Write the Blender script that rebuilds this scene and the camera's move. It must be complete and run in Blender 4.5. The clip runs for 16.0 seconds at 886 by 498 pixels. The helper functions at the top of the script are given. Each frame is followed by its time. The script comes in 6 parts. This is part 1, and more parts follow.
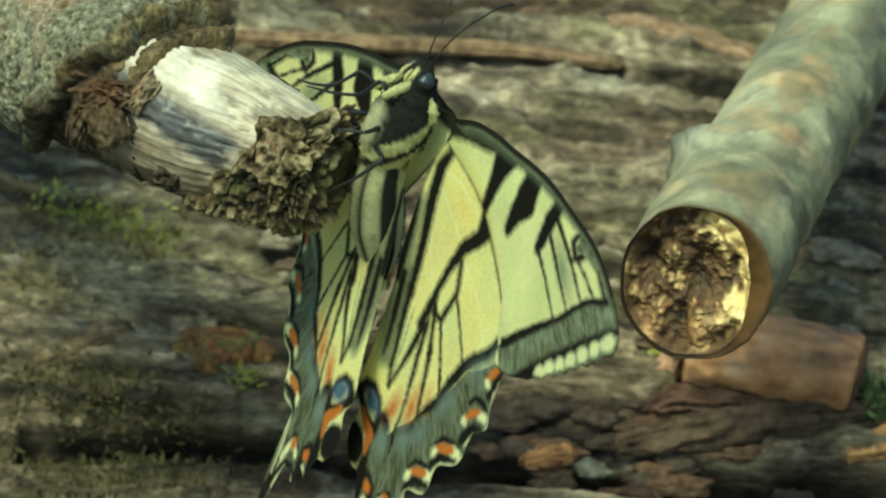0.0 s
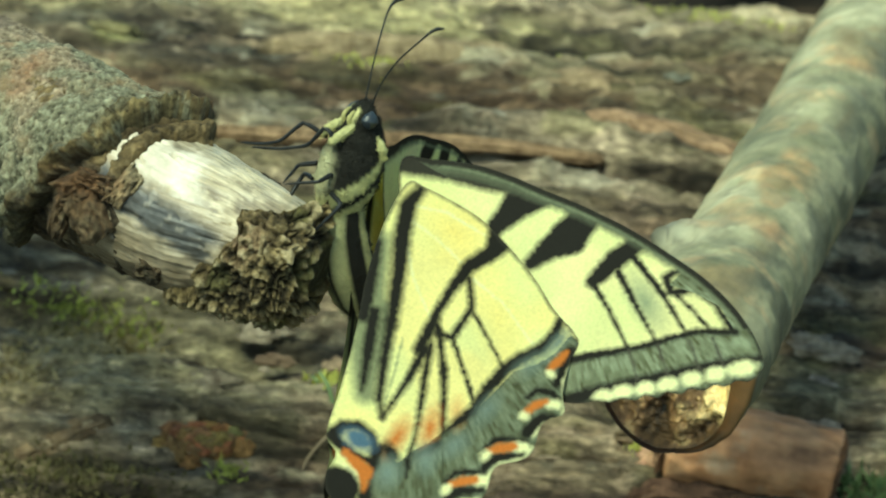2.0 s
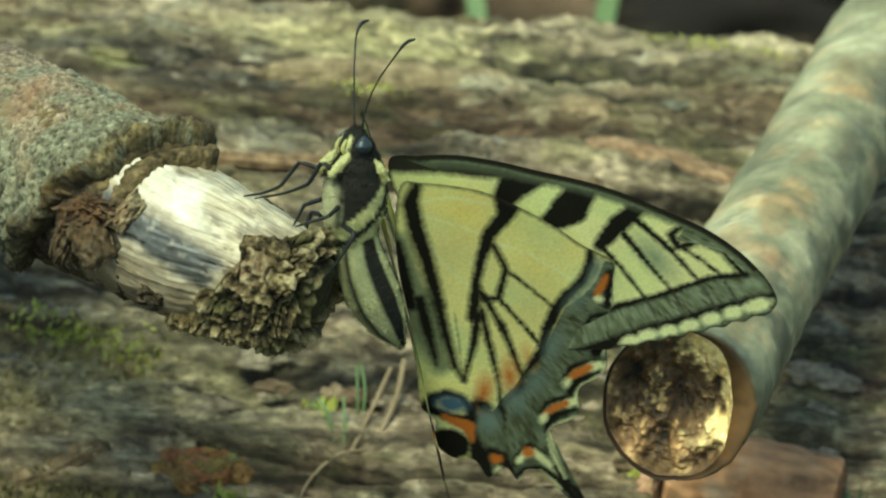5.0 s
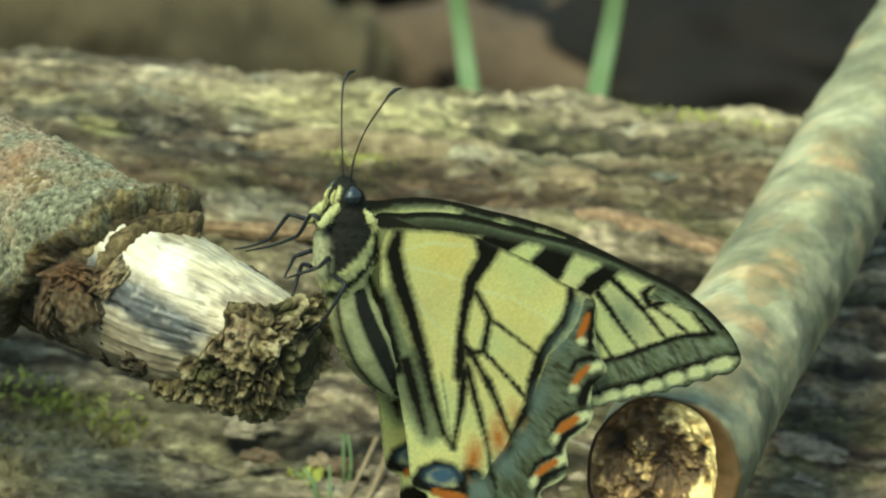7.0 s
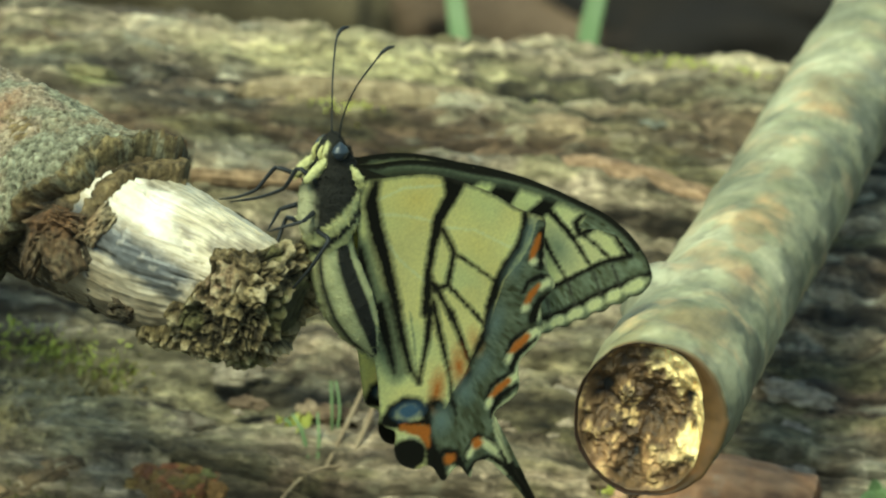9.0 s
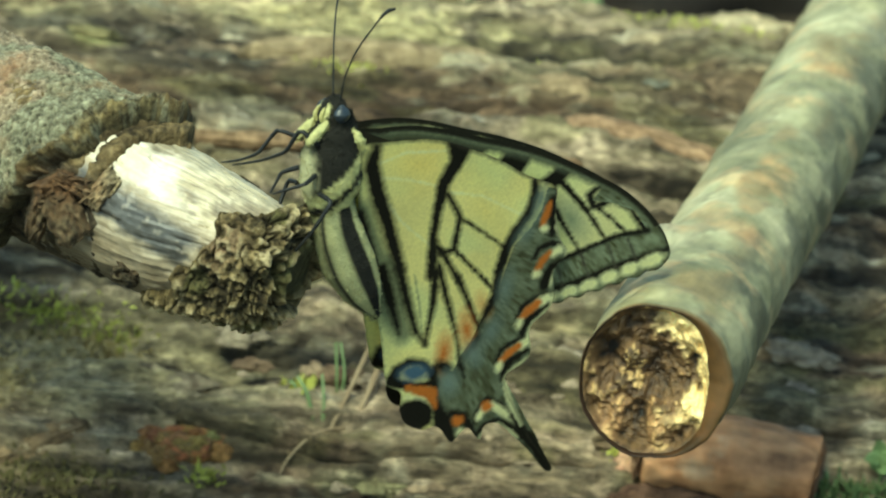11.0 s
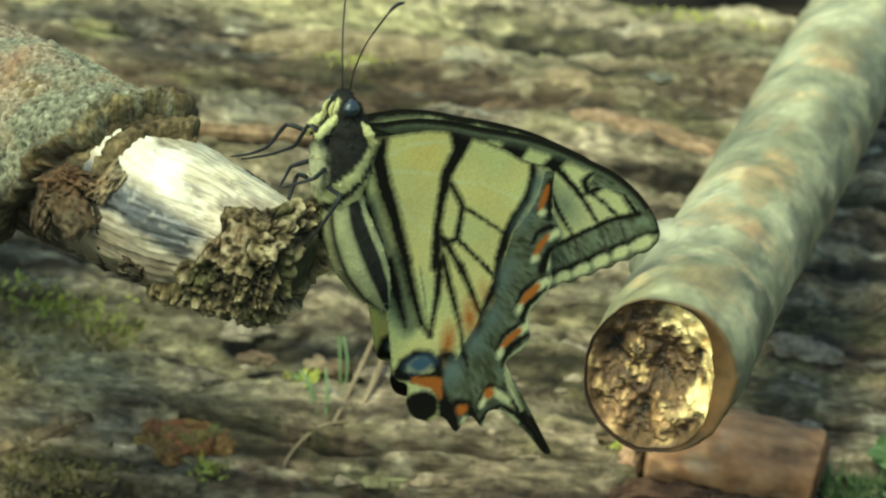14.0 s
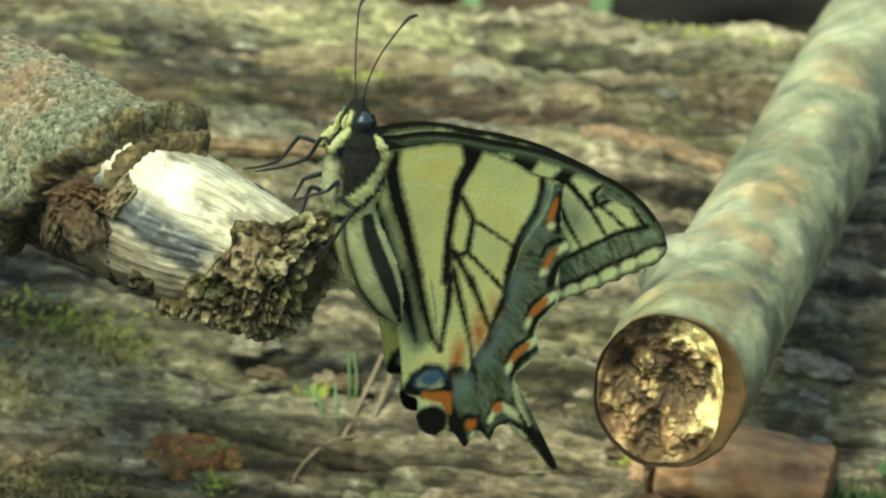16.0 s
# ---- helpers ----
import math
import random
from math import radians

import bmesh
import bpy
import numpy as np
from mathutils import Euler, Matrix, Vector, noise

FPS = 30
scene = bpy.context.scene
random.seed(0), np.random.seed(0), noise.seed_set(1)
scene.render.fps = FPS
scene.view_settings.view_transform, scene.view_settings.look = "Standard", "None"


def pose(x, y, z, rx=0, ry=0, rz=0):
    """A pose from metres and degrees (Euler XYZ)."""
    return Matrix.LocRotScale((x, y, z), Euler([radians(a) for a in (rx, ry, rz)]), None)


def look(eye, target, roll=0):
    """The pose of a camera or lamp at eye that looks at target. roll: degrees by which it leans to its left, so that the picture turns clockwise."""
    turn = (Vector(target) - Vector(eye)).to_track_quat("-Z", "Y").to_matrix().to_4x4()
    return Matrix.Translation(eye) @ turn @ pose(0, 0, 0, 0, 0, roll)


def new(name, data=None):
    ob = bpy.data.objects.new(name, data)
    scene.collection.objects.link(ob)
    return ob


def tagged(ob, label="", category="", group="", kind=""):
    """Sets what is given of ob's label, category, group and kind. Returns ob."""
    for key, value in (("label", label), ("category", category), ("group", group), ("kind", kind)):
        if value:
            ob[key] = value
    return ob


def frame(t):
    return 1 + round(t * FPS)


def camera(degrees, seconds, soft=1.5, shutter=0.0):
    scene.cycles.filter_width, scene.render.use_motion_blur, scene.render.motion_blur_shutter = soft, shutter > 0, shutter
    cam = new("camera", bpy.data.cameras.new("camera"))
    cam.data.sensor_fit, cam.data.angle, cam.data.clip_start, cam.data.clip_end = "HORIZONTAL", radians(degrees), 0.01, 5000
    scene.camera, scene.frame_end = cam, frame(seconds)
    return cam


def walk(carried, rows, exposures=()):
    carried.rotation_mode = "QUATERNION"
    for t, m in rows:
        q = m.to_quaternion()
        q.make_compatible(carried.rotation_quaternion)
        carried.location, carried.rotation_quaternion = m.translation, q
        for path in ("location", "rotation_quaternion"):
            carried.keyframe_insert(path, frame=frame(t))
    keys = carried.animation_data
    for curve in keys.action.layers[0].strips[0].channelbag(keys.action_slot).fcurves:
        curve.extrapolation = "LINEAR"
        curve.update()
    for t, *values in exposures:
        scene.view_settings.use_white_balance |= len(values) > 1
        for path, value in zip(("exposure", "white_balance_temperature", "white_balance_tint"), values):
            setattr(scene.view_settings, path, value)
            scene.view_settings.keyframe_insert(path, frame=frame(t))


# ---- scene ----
from functools import lru_cache

# the camera: a long lens held by hand, half a metre from the insect
cam = camera(12.0, 16.0, soft=2.2)
cam.data.dof.use_dof = True
cam.data.dof.focus_distance = 0.515
cam.data.dof.aperture_fstop = 50.0
PATH = [
    (0, pose(0.00183, -0.53442, 0.51783, 66.408, 0.577, 0.639)),
    (0.5, pose(0.00190, -0.53446, 0.51775, 66.470, 0.571, 0.758)),
    (1, pose(0.00146, -0.53457, 0.51747, 66.600, 0.435, 0.599)),
    (1.5, pose(0.00113, -0.53450, 0.51764, 67.130, 0.287, 0.406)),
    (2, pose(0.00109, -0.53470, 0.51714, 67.765, 0.402, 0.351)),
    (2.5, pose(0.00026, -0.53484, 0.51679, 68.545, 0.404, 0.393)),
    (3, pose(0.00141, -0.53522, 0.51585, 68.849, 0.532, 0.502)),
    (3.5, pose(0.00246, -0.53528, 0.51570, 68.659, 0.671, 0.270)),
    (3.7, pose(0.00229, -0.53527, 0.51572, 68.547, 0.595, 0.222)),
    (5.8, pose(-0.00311, -0.53468, 0.51720, 68.132, -0.217, 0.089)),
    (6, pose(-0.00325, -0.53483, 0.51681, 68.400, -0.249, -0.055)),
    (6.5, pose(-0.00106, -0.53511, 0.51614, 69.135, -0.112, 0.081)),
    (7, pose(0.00056, -0.53535, 0.51553, 69.241, -0.106, 0.296)),
    (7.5, pose(0.00110, -0.53547, 0.51524, 69.315, -0.051, 0.671)),
    (8, pose(0.00173, -0.53565, 0.51479, 69.430, -0.047, 0.573)),
    (8.5, pose(0.00230, -0.53572, 0.51463, 68.889, -0.109, 0.235)),
    (9, pose(0.00187, -0.53569, 0.51468, 68.606, 0.020, 0.204)),
    (9.5, pose(0.00157, -0.53571, 0.51464, 68.273, 0.106, 0.180)),
    (9.7, pose(0.00160, -0.53563, 0.51485, 68.165, 0.151, 0.220)),
    (11.8, pose(0.00118, -0.53497, 0.51646, 67.927, 0.076, 0.076)),
    (12, pose(0.00101, -0.53495, 0.51653, 67.926, 0.084, -0.055)),
    (12.5, pose(0.00134, -0.53496, 0.51649, 67.880, 0.104, -0.049)),
    (13, pose(0.00060, -0.53501, 0.51637, 67.882, 0.034, -0.059)),
    (13.5, pose(0.00026, -0.53496, 0.51649, 67.839, -0.066, -0.045)),
    (14, pose(-0.00002, -0.53495, 0.51654, 67.808, 0.031, 0.122)),
    (14.5, pose(-0.00000, -0.53500, 0.51640, 68.004, 0.000, 0.001)),
    (15, pose(0.00038, -0.53503, 0.51632, 68.028, -0.043, 0.098)),
    (15.5, pose(-0.00025, -0.53506, 0.51625, 67.995, 0.010, 0.081)),
    (16, pose(-0.00044, -0.53517, 0.51597, 68.073, -0.040, 0.247)),
]

walk(cam, PATH, exposures=[(0, 0.21, 6350, -22), (1.5, 0.29, 6390, -22), (3.5, 0.24, 6450, -21), (6, 0.44, 6500, -21), (9.5, 0.50, 6500, -21), (12, 0.53, 6500, -22), (16, 0.53, 6500, -22)])

# ---- world and light: shaded woodland with soft sun through leaves ----
SUN_EL, SUN_AZ = 57.9, 204.2
world = bpy.data.worlds.new("woodland_sky")
scene.world = world
world.use_nodes = True
_n = world.node_tree.nodes
_bg = _n["Background"]
_sky = _n.new("ShaderNodeTexSky")
_sky.sky_type = "NISHITA"
_sky.sun_disc = False
_sky.dust_density = 1.6
_sky.sun_elevation = radians(SUN_EL)
_sky.sun_rotation = radians(SUN_AZ)
world.node_tree.links.new(_sky.outputs[0], _bg.inputs[0])
_bg.inputs[1].default_value = 0.15
sun = new("sun", bpy.data.lights.new("sun", "SUN"))
sun.data.energy = 2.9
sun.data.angle = radians(18)
sun.data.color = (1.0, 0.95, 0.82)
sun.matrix_world = look((0, 0, 3), (0.45, 1.0, 3 - 1.75))

# ---- materials ----


def ramp(nt, stops, fac):
    n = nt.nodes.new("ShaderNodeValToRGB")
    e = n.color_ramp.elements
    e[0].position, e[0].color = stops[0][0], (*stops[0][1], 1)
    e[1].position, e[1].color = stops[-1][0], (*stops[-1][1], 1)
    for p, c in stops[1:-1]:
        q = e.new(p)
        q.color = (*c, 1)
    nt.links.new(fac, n.inputs[0])
    return n.outputs[0]


def noise_tex(nt, scale, stretch=(1, 1, 1), detail=5, rough=0.6, offset=0.0):
    tc = nt.nodes.new("ShaderNodeTexCoord")
    mp = nt.nodes.new("ShaderNodeMapping")
    mp.inputs["Scale"].default_value = stretch
    mp.inputs["Location"].default_value = (offset, offset * 0.7, offset * 1.3)
    tx = nt.nodes.new("ShaderNodeTexNoise")
    tx.inputs["Scale"].default_value = scale
    tx.inputs["Detail"].default_value = detail
    tx.inputs["Roughness"].default_value = rough
    nt.links.new(tc.outputs["Object"], mp.inputs[0])
    nt.links.new(mp.outputs[0], tx.inputs["Vector"])
    return tx.outputs["Fac"]


def mix(nt, a, b, fac, kind="MIX"):
    m = nt.nodes.new("ShaderNodeMix")
    m.data_type, m.blend_type = "RGBA", kind
    if isinstance(fac, (int, float)):
        m.inputs[0].default_value = fac
    else:
        nt.links.new(fac, m.inputs[0])
    nt.links.new(a, m.inputs[6])
    if isinstance(b, tuple):
        m.inputs[7].default_value = (*b, 1)
    else:
        nt.links.new(b, m.inputs[7])
    return m.outputs[2]


def material(name, stops, scale, stretch=(1, 1, 1), rough=0.75, bump=0.4, bump_scale=None, bump_dist=0.0006,
             patch=None, patch_scale=60, patch_range=(0.52, 0.66), detail=6, spec=0.3, attribute=None, speckle=None):
    """Noise-coloured surface: a fine grain, a second scale of stains or patches, and relief."""
    m = bpy.data.materials.new(name)
    m.use_nodes = True
    nt = m.node_tree
    bsdf = nt.nodes["Principled BSDF"]
    col = ramp(nt, stops, noise_tex(nt, scale, stretch, detail))
    if patch is not None:
        f = ramp(nt, [(patch_range[0], (0, 0, 0)), (patch_range[1], (1, 1, 1))], noise_tex(nt, patch_scale, (1, 1, 1), 4, 0.6, 3.7))
        col = mix(nt, col, patch, f)
    if speckle:
        g = ramp(nt, [(0.3, (0.3, 0.28, 0.25)), (0.5, (0.95, 0.95, 0.95)), (0.68, (1.75, 1.75, 1.7))], noise_tex(nt, speckle, (0.55, 1.3, 1.3), 5, 0.68, 8.1))
        col = mix(nt, col, g, 1.0, "MULTIPLY")
    if attribute:
        at = nt.nodes.new("ShaderNodeAttribute")
        at.attribute_name = attribute
        col = mix(nt, col, at.outputs["Color"], 1.0, "MULTIPLY")
    nt.links.new(col, bsdf.inputs["Base Color"])
    bsdf.inputs["Roughness"].default_value = rough
    bsdf.inputs["Specular IOR Level"].default_value = spec
    if bump:
        b = nt.nodes.new("ShaderNodeBump")
        b.inputs["Strength"].default_value = bump
        b.inputs["Distance"].default_value = bump_dist
        nt.links.new(noise_tex(nt, bump_scale or scale * 2, stretch, 6, 0.65, 1.9), b.inputs["Height"])
        nt.links.new(b.outputs[0], bsdf.inputs["Normal"])
    return m


def wing_material(name):
    """Scaled wing membrane: colour by attribute, a little light passes through."""
    m = bpy.data.materials.new(name)
    m.use_nodes = True
    nt = m.node_tree
    bsdf = nt.nodes["Principled BSDF"]
    out = nt.nodes["Material Output"]
    at = nt.nodes.new("ShaderNodeAttribute")
    at.attribute_name = "scales"
    grain = ramp(nt, [(0.3, (0.88, 0.88, 0.88)), (0.7, (1.06, 1.06, 1.05))], noise_tex(nt, 2600, (1, 1, 1), 3, 0.7))
    soft = ramp(nt, [(0.35, (0.93, 0.92, 0.9)), (0.65, (1.04, 1.04, 1.02))], noise_tex(nt, 130, (1, 1, 1), 3, 0.5, 2.2))
    col = mix(nt, at.outputs["Color"], grain, 1.0, "MULTIPLY")
    col = mix(nt, col, soft, 1.0, "MULTIPLY")
    nt.links.new(col, bsdf.inputs["Base Color"])
    bsdf.inputs["Roughness"].default_value = 0.62
    bsdf.inputs["Specular IOR Level"].default_value = 0.12
    tr = nt.nodes.new("ShaderNodeBsdfTranslucent")
    nt.links.new(col, tr.inputs["Color"])
    mx = nt.nodes.new("ShaderNodeMixShader")
    mx.inputs[0].default_value = 0.36
    nt.links.new(bsdf.outputs[0], mx.inputs[1])
    nt.links.new(tr.outputs[0], mx.inputs[2])
    nt.links.new(mx.outputs[0], out.inputs[0])
    b = nt.nodes.new("ShaderNodeBump")
    b.inputs["Strength"].default_value = 0.25
    b.inputs["Distance"].default_value = 0.0002
    nt.links.new(noise_tex(nt, 1800, (1, 1, 1), 3), b.inputs["Height"])
    nt.links.new(b.outputs[0], bsdf.inputs["Normal"])
    return m


M_LOG = material("weathered_log_wood", [(0.28, (0.05, 0.045, 0.04)), (0.42, (0.17, 0.155, 0.13)), (0.55, (0.27, 0.25, 0.21)), (0.72, (0.42, 0.39, 0.33))],
                 60, (1.0, 6, 6), 0.85, 0.9, 130, 0.0010, (0.44, 0.40, 0.35), 240, (0.54, 0.66), attribute="tone", speckle=620)
M_BARK = material("grey_bark", [(0.3, (0.06, 0.05, 0.035)), (0.5, (0.26, 0.25, 0.2)), (0.7, (0.46, 0.46, 0.38))], 1100, (1, 1, 1), 0.9, 0.9, 1500, 0.0005,
                  (0.3, 0.2, 0.13), 45, (0.55, 0.68), attribute="tone")
M_BRANCH = material("smooth_green_grey_bark", [(0.3, (0.12, 0.125, 0.085)), (0.5, (0.26, 0.26, 0.18)), (0.7, (0.43, 0.42, 0.31))], 70, (1, 1, 1), 0.55, 0.5, 300, 0.0005,
                    (0.42, 0.33, 0.21), 95, (0.54, 0.68), attribute="tone")
M_BAREWOOD = material("bare_bleached_wood", [(0.3, (0.38, 0.34, 0.27)), (0.5, (0.5, 0.46, 0.38)), (0.7, (0.62, 0.59, 0.52))], 300, (1, 1, 1), 0.42, 0.4, 900, 0.0002, spec=0.45, attribute="tone")
M_CRUST = material("crumbling_bark_crust", [(0.3, (0.16, 0.13, 0.09)), (0.5, (0.34, 0.3, 0.22)), (0.7, (0.55, 0.5, 0.4))], 900, (1, 1, 1), 0.85, 1.0, 1100, 0.0012, attribute="tone")
M_ROT = material("rotten_wood", [(0.3, (0.25, 0.2, 0.13)), (0.5, (0.44, 0.37, 0.25)), (0.7, (0.6, 0.53, 0.38))], 500, (1, 1, 1), 0.6, 0.8, 900, 0.0005, spec=0.5, attribute="tone")
M_MOSS = material("moss_leaf", [(0.3, (0.30, 0.31, 0.06)), (0.7, (0.62, 0.62, 0.15))], 90, (1, 1, 1), 0.8, 0)
# darker moss colour for the log's lower flank
M_MOSS_DEEP = material("dark_moss", [(0.3, (0.06, 0.052, 0.02)), (0.7, (0.16, 0.135, 0.05))], 90, (1, 1, 1), 0.85, 0)
M_MOSS_DRY = material("dry_moss", [(0.3, (0.26, 0.2, 0.08)), (0.7, (0.5, 0.4, 0.2))], 90, (1, 1, 1), 0.85, 0)
M_GRASS = material("tall_grass", [(0.3, (0.10, 0.15, 0.055)), (0.7, (0.17, 0.235, 0.10))], 40, (1, 1, 1), 0.5, 0)
M_CRUMB = material("wood_crumb", [(0.3, (0.12, 0.085, 0.06)), (0.7, (0.42, 0.34, 0.26))], 500, (1, 1, 1), 0.85, 0.7, 900, 0.0005, attribute="tone")
M_STICK = material("reddish_brown_smooth_bark", [(0.3, (0.24, 0.11, 0.05)), (0.5, (0.38, 0.19, 0.09)), (0.7, (0.48, 0.27, 0.14))], 160, (1, 1, 1), 0.6, 0.4, 500, 0.0003, (0.36, 0.24, 0.15), 120, (0.58, 0.7), attribute="tone")
M_STRAW = material("dry_straw", [(0.3, (0.2, 0.14, 0.08)), (0.7, (0.34, 0.26, 0.16))], 300, (1, 1, 1), 0.8, 0.3, 600, 0.0002)
M_GROUND = material("leaf_litter_soil", [(0.3, (0.008, 0.007, 0.005)), (0.5, (0.035, 0.028, 0.02)), (0.7, (0.09, 0.075, 0.05))], 9, (1, 1, 1), 0.95, 0.6, 30, 0.01,
                    (0.06, 0.07, 0.025), 3, (0.55, 0.7))
M_WING = wing_material("swallowtail_wing")
M_FUR = material("body_fur", [(0.3, (0.85, 0.85, 0.85)), (0.7, (1.1, 1.1, 1.05))], 1500, (1, 1, 1), 0.9, 0.9, 2500, 0.0005, attribute="scales")
M_BLACK = material("black_chitin", [(0.3, (0.006, 0.006, 0.006)), (0.7, (0.02, 0.02, 0.018))], 900, (1, 1, 1), 0.45, 0.3, 1500, 0.0002)
M_FUR_YELLOW = material("pale_yellow_fur", [(0.3, (0.36, 0.33, 0.12)), (0.7, (0.54, 0.49, 0.2))], 1500, (1, 1, 1), 0.9, 0.6, 2500, 0.0004)
M_EYE = material("compound_eye", [(0.3, (0.01, 0.013, 0.017)), (0.7, (0.03, 0.04, 0.05))], 400, (1, 1, 1), 0.42, 0.1, 4000, 0.0001, spec=0.6)

# ---- mesh helpers ----


def np_noise(p, seed=0):
    """Smooth value noise in 3D for an array of points."""
    p = np.asarray(p, float)
    i = np.floor(p).astype(np.int64)
    f = p - i
    f = f * f * f * (f * (f * 6 - 15) + 10)

    def hsh(a, b, c):
        n = (a * 73856093) ^ (b * 19349663) ^ (c * 83492791) ^ (seed * 2654435)
        n = (n ^ (n >> 13)) * 1274126177
        n = n & 0x7FFFFFFF
        n = (n ^ (n >> 15)) * 668265263
        return ((n & 0xFFFFFF) / 0xFFFFFF) * 2 - 1
    x, y, z = i[:, 0], i[:, 1], i[:, 2]
    r = 0
    for dx in (0, 1):
        for dy in (0, 1):
            for dz in (0, 1):
                w = (f[:, 0] if dx else 1 - f[:, 0]) * (f[:, 1] if dy else 1 - f[:, 1]) * (f[:, 2] if dz else 1 - f[:, 2])
                r = r + w * hsh(x + dx, y + dy, z + dz)
    return r


def fbm(p, octaves=4, gain=0.5, seed=0):
    r, a, p = 0, 1.0, np.asarray(p, float)
    for k in range(octaves):
        r = r + a * np_noise(p, seed + k * 17)
        a *= gain
        p = p * 2.03
    return r


def mesh_object(name, verts, faces, mat, parent=None, label="", smooth=True, colors=None, attr="scales"):
    me = bpy.data.meshes.new(name)
    if isinstance(faces, np.ndarray):
        k = faces.shape[1]
        me.vertices.add(len(verts))
        me.vertices.foreach_set("co", np.asarray(verts, np.float32).ravel())
        me.loops.add(faces.size)
        me.loops.foreach_set("vertex_index", faces.astype(np.int32).ravel())
        me.polygons.add(len(faces))
        me.polygons.foreach_set("loop_start", np.arange(0, faces.size, k, dtype=np.int32))
        me.update(calc_edges=True)
    else:
        me.from_pydata([tuple(v) for v in verts], [], faces)
    if smooth:
        me.polygons.foreach_set("use_smooth", [True] * len(me.polygons))
    if colors is not None:
        ca = me.color_attributes.new(attr, "FLOAT_COLOR", "POINT")
        rgba = np.ones((len(me.vertices), 4), np.float32)
        rgba[:, :3] = colors
        ca.data.foreach_set("color", rgba.ravel())
    me.materials.append(mat)
    me.update()
    ob = new(name, me)
    if parent is not None:
        ob.parent = parent
    if label:
        ob["label"] = label
    return ob


def grid_faces(n, m, wrap=False):
    """Quads of an n x m grid of vertices; wrap joins the last column to the first."""
    j = np.arange(m if wrap else m - 1)
    i = np.arange(n - 1)
    a = (i[:, None] * m + j[None, :]).ravel()
    b = (i[:, None] * m + (j[None, :] + 1) % m).ravel()
    return np.stack([a, b, b + m, a + m], 1)


def spline(pts, n, closed=False):
    """n points along a smooth curve through pts."""
    p = np.asarray(pts, float)
    if closed:
        q = np.vstack([p[-1:], p, p[:2]])
    else:
        q = np.vstack([2 * p[0] - p[1], p, 2 * p[-1] - p[-2]])
    segs = len(q) - 3
    d = np.linalg.norm(q[2:-1] - q[1:-2], axis=1)
    cum = np.concatenate([[0], np.cumsum(d)])
    s = np.linspace(0, cum[-1], n, endpoint=not closed)
    k = np.clip(np.searchsorted(cum, s, side="right") - 1, 0, segs - 1)
    t = ((s - cum[k]) / np.maximum(d[k], 1e-12))[:, None]
    a, b, c, e = q[k], q[k + 1], q[k + 2], q[k + 3]
    return 0.5 * (2 * b + (c - a) * t + (2 * a - 5 * b + 4 * c - e) * t ** 2 + (3 * b - a - 3 * c + e) * t ** 3)


def tube(name, pts, radii, mat, parent=None, sides=10, n=None, label="", colors=None):
    """A tapered round tube along a smooth curve, closed at both ends."""
    pts = np.asarray(pts, float)
    n = n or max(4, 3 * len(pts))
    c = spline(pts, n)
    r = np.interp(np.linspace(0, 1, n), np.linspace(0, 1, len(radii)), radii)
    d = np.gradient(c, axis=0)
    d /= np.linalg.norm(d, axis=1)[:, None]
    up = np.array([0.13, 0.31, 0.94])
    s1 = np.cross(d, up)
    s1 /= np.linalg.norm(s1, axis=1)[:, None]
    s2 = np.cross(d, s1)
    a = np.linspace(0, 2 * np.pi, sides, endpoint=False)
    v = (c[:, None] + r[:, None, None] * (np.cos(a)[None, :, None] * s1[:, None] + np.sin(a)[None, :, None] * s2[:, None])).reshape(-1, 3)
    f = [tuple(q) for q in grid_faces(n, sides, True)]
    f.append(tuple(range(sides))[::-1])
    f.append(tuple(range((n - 1) * sides, n * sides)))
    return mesh_object(name, v, f, mat, parent, label)


# ---- the setting ----
gx = np.concatenate([-np.geomspace(60, 0.05, 40), [0], np.geomspace(0.05, 60, 40)])
GX, GY = np.meshgrid(gx, gx + 0.4)
gz = 0.02 * fbm(np.stack([GX.ravel() * 3, GY.ravel() * 3, 0 * GX.ravel()], 1), 3) - 0.02
ground = mesh_object("ground", np.stack([GX.ravel(), GY.ravel(), gz], 1), grid_faces(len(gx), len(gx)), M_GROUND)
tagged(ground, "brown leaf-littered woodland soil", "ground", kind="structure")

LOG_R = 0.15
LOG = pose(0, 0.1, 0.14, 0, 6.0, 0)


def log_point(x, th, lift=0.0):
    """A point of the log's surface: metres along it, degrees round it (0 faces the camera, 90 is up)."""
    a = radians(th)
    return LOG @ Vector((x, -(LOG_R + lift) * math.cos(a), (LOG_R + lift) * math.sin(a)))


def smooth(x, lo, hi):
    t = np.clip((x - lo) / (hi - lo), 0, 1)
    return t * t * (3 - 2 * t)


def eye_point(x, y, depth):
    """A point named by its direction from the steady viewpoint and its distance along that view."""
    c, s = math.cos(radians(22)), math.sin(radians(22))
    k = math.tan(radians(6)) / 784
    X, Y = (x - 784) * k * depth, (y - 441) * k * depth
    return np.array([X, -0.535 - s * Y + c * depth, 0.5164 - c * Y - s * depth])


def view_xy(p):
    """The direction of points from the steady viewpoint: the inverse of eye_point."""
    c, s = math.cos(radians(22)), math.sin(radians(22))
    k = math.tan(radians(6)) / 784
    q = np.asarray(p, float) - np.array([0, -0.535, 0.5164])
    d = c * q[:, 1] - s * q[:, 2]
    return 784 + q[:, 0] / (k * d), 441 + (-s * q[:, 1] - c * q[:, 2]) / (k * d)


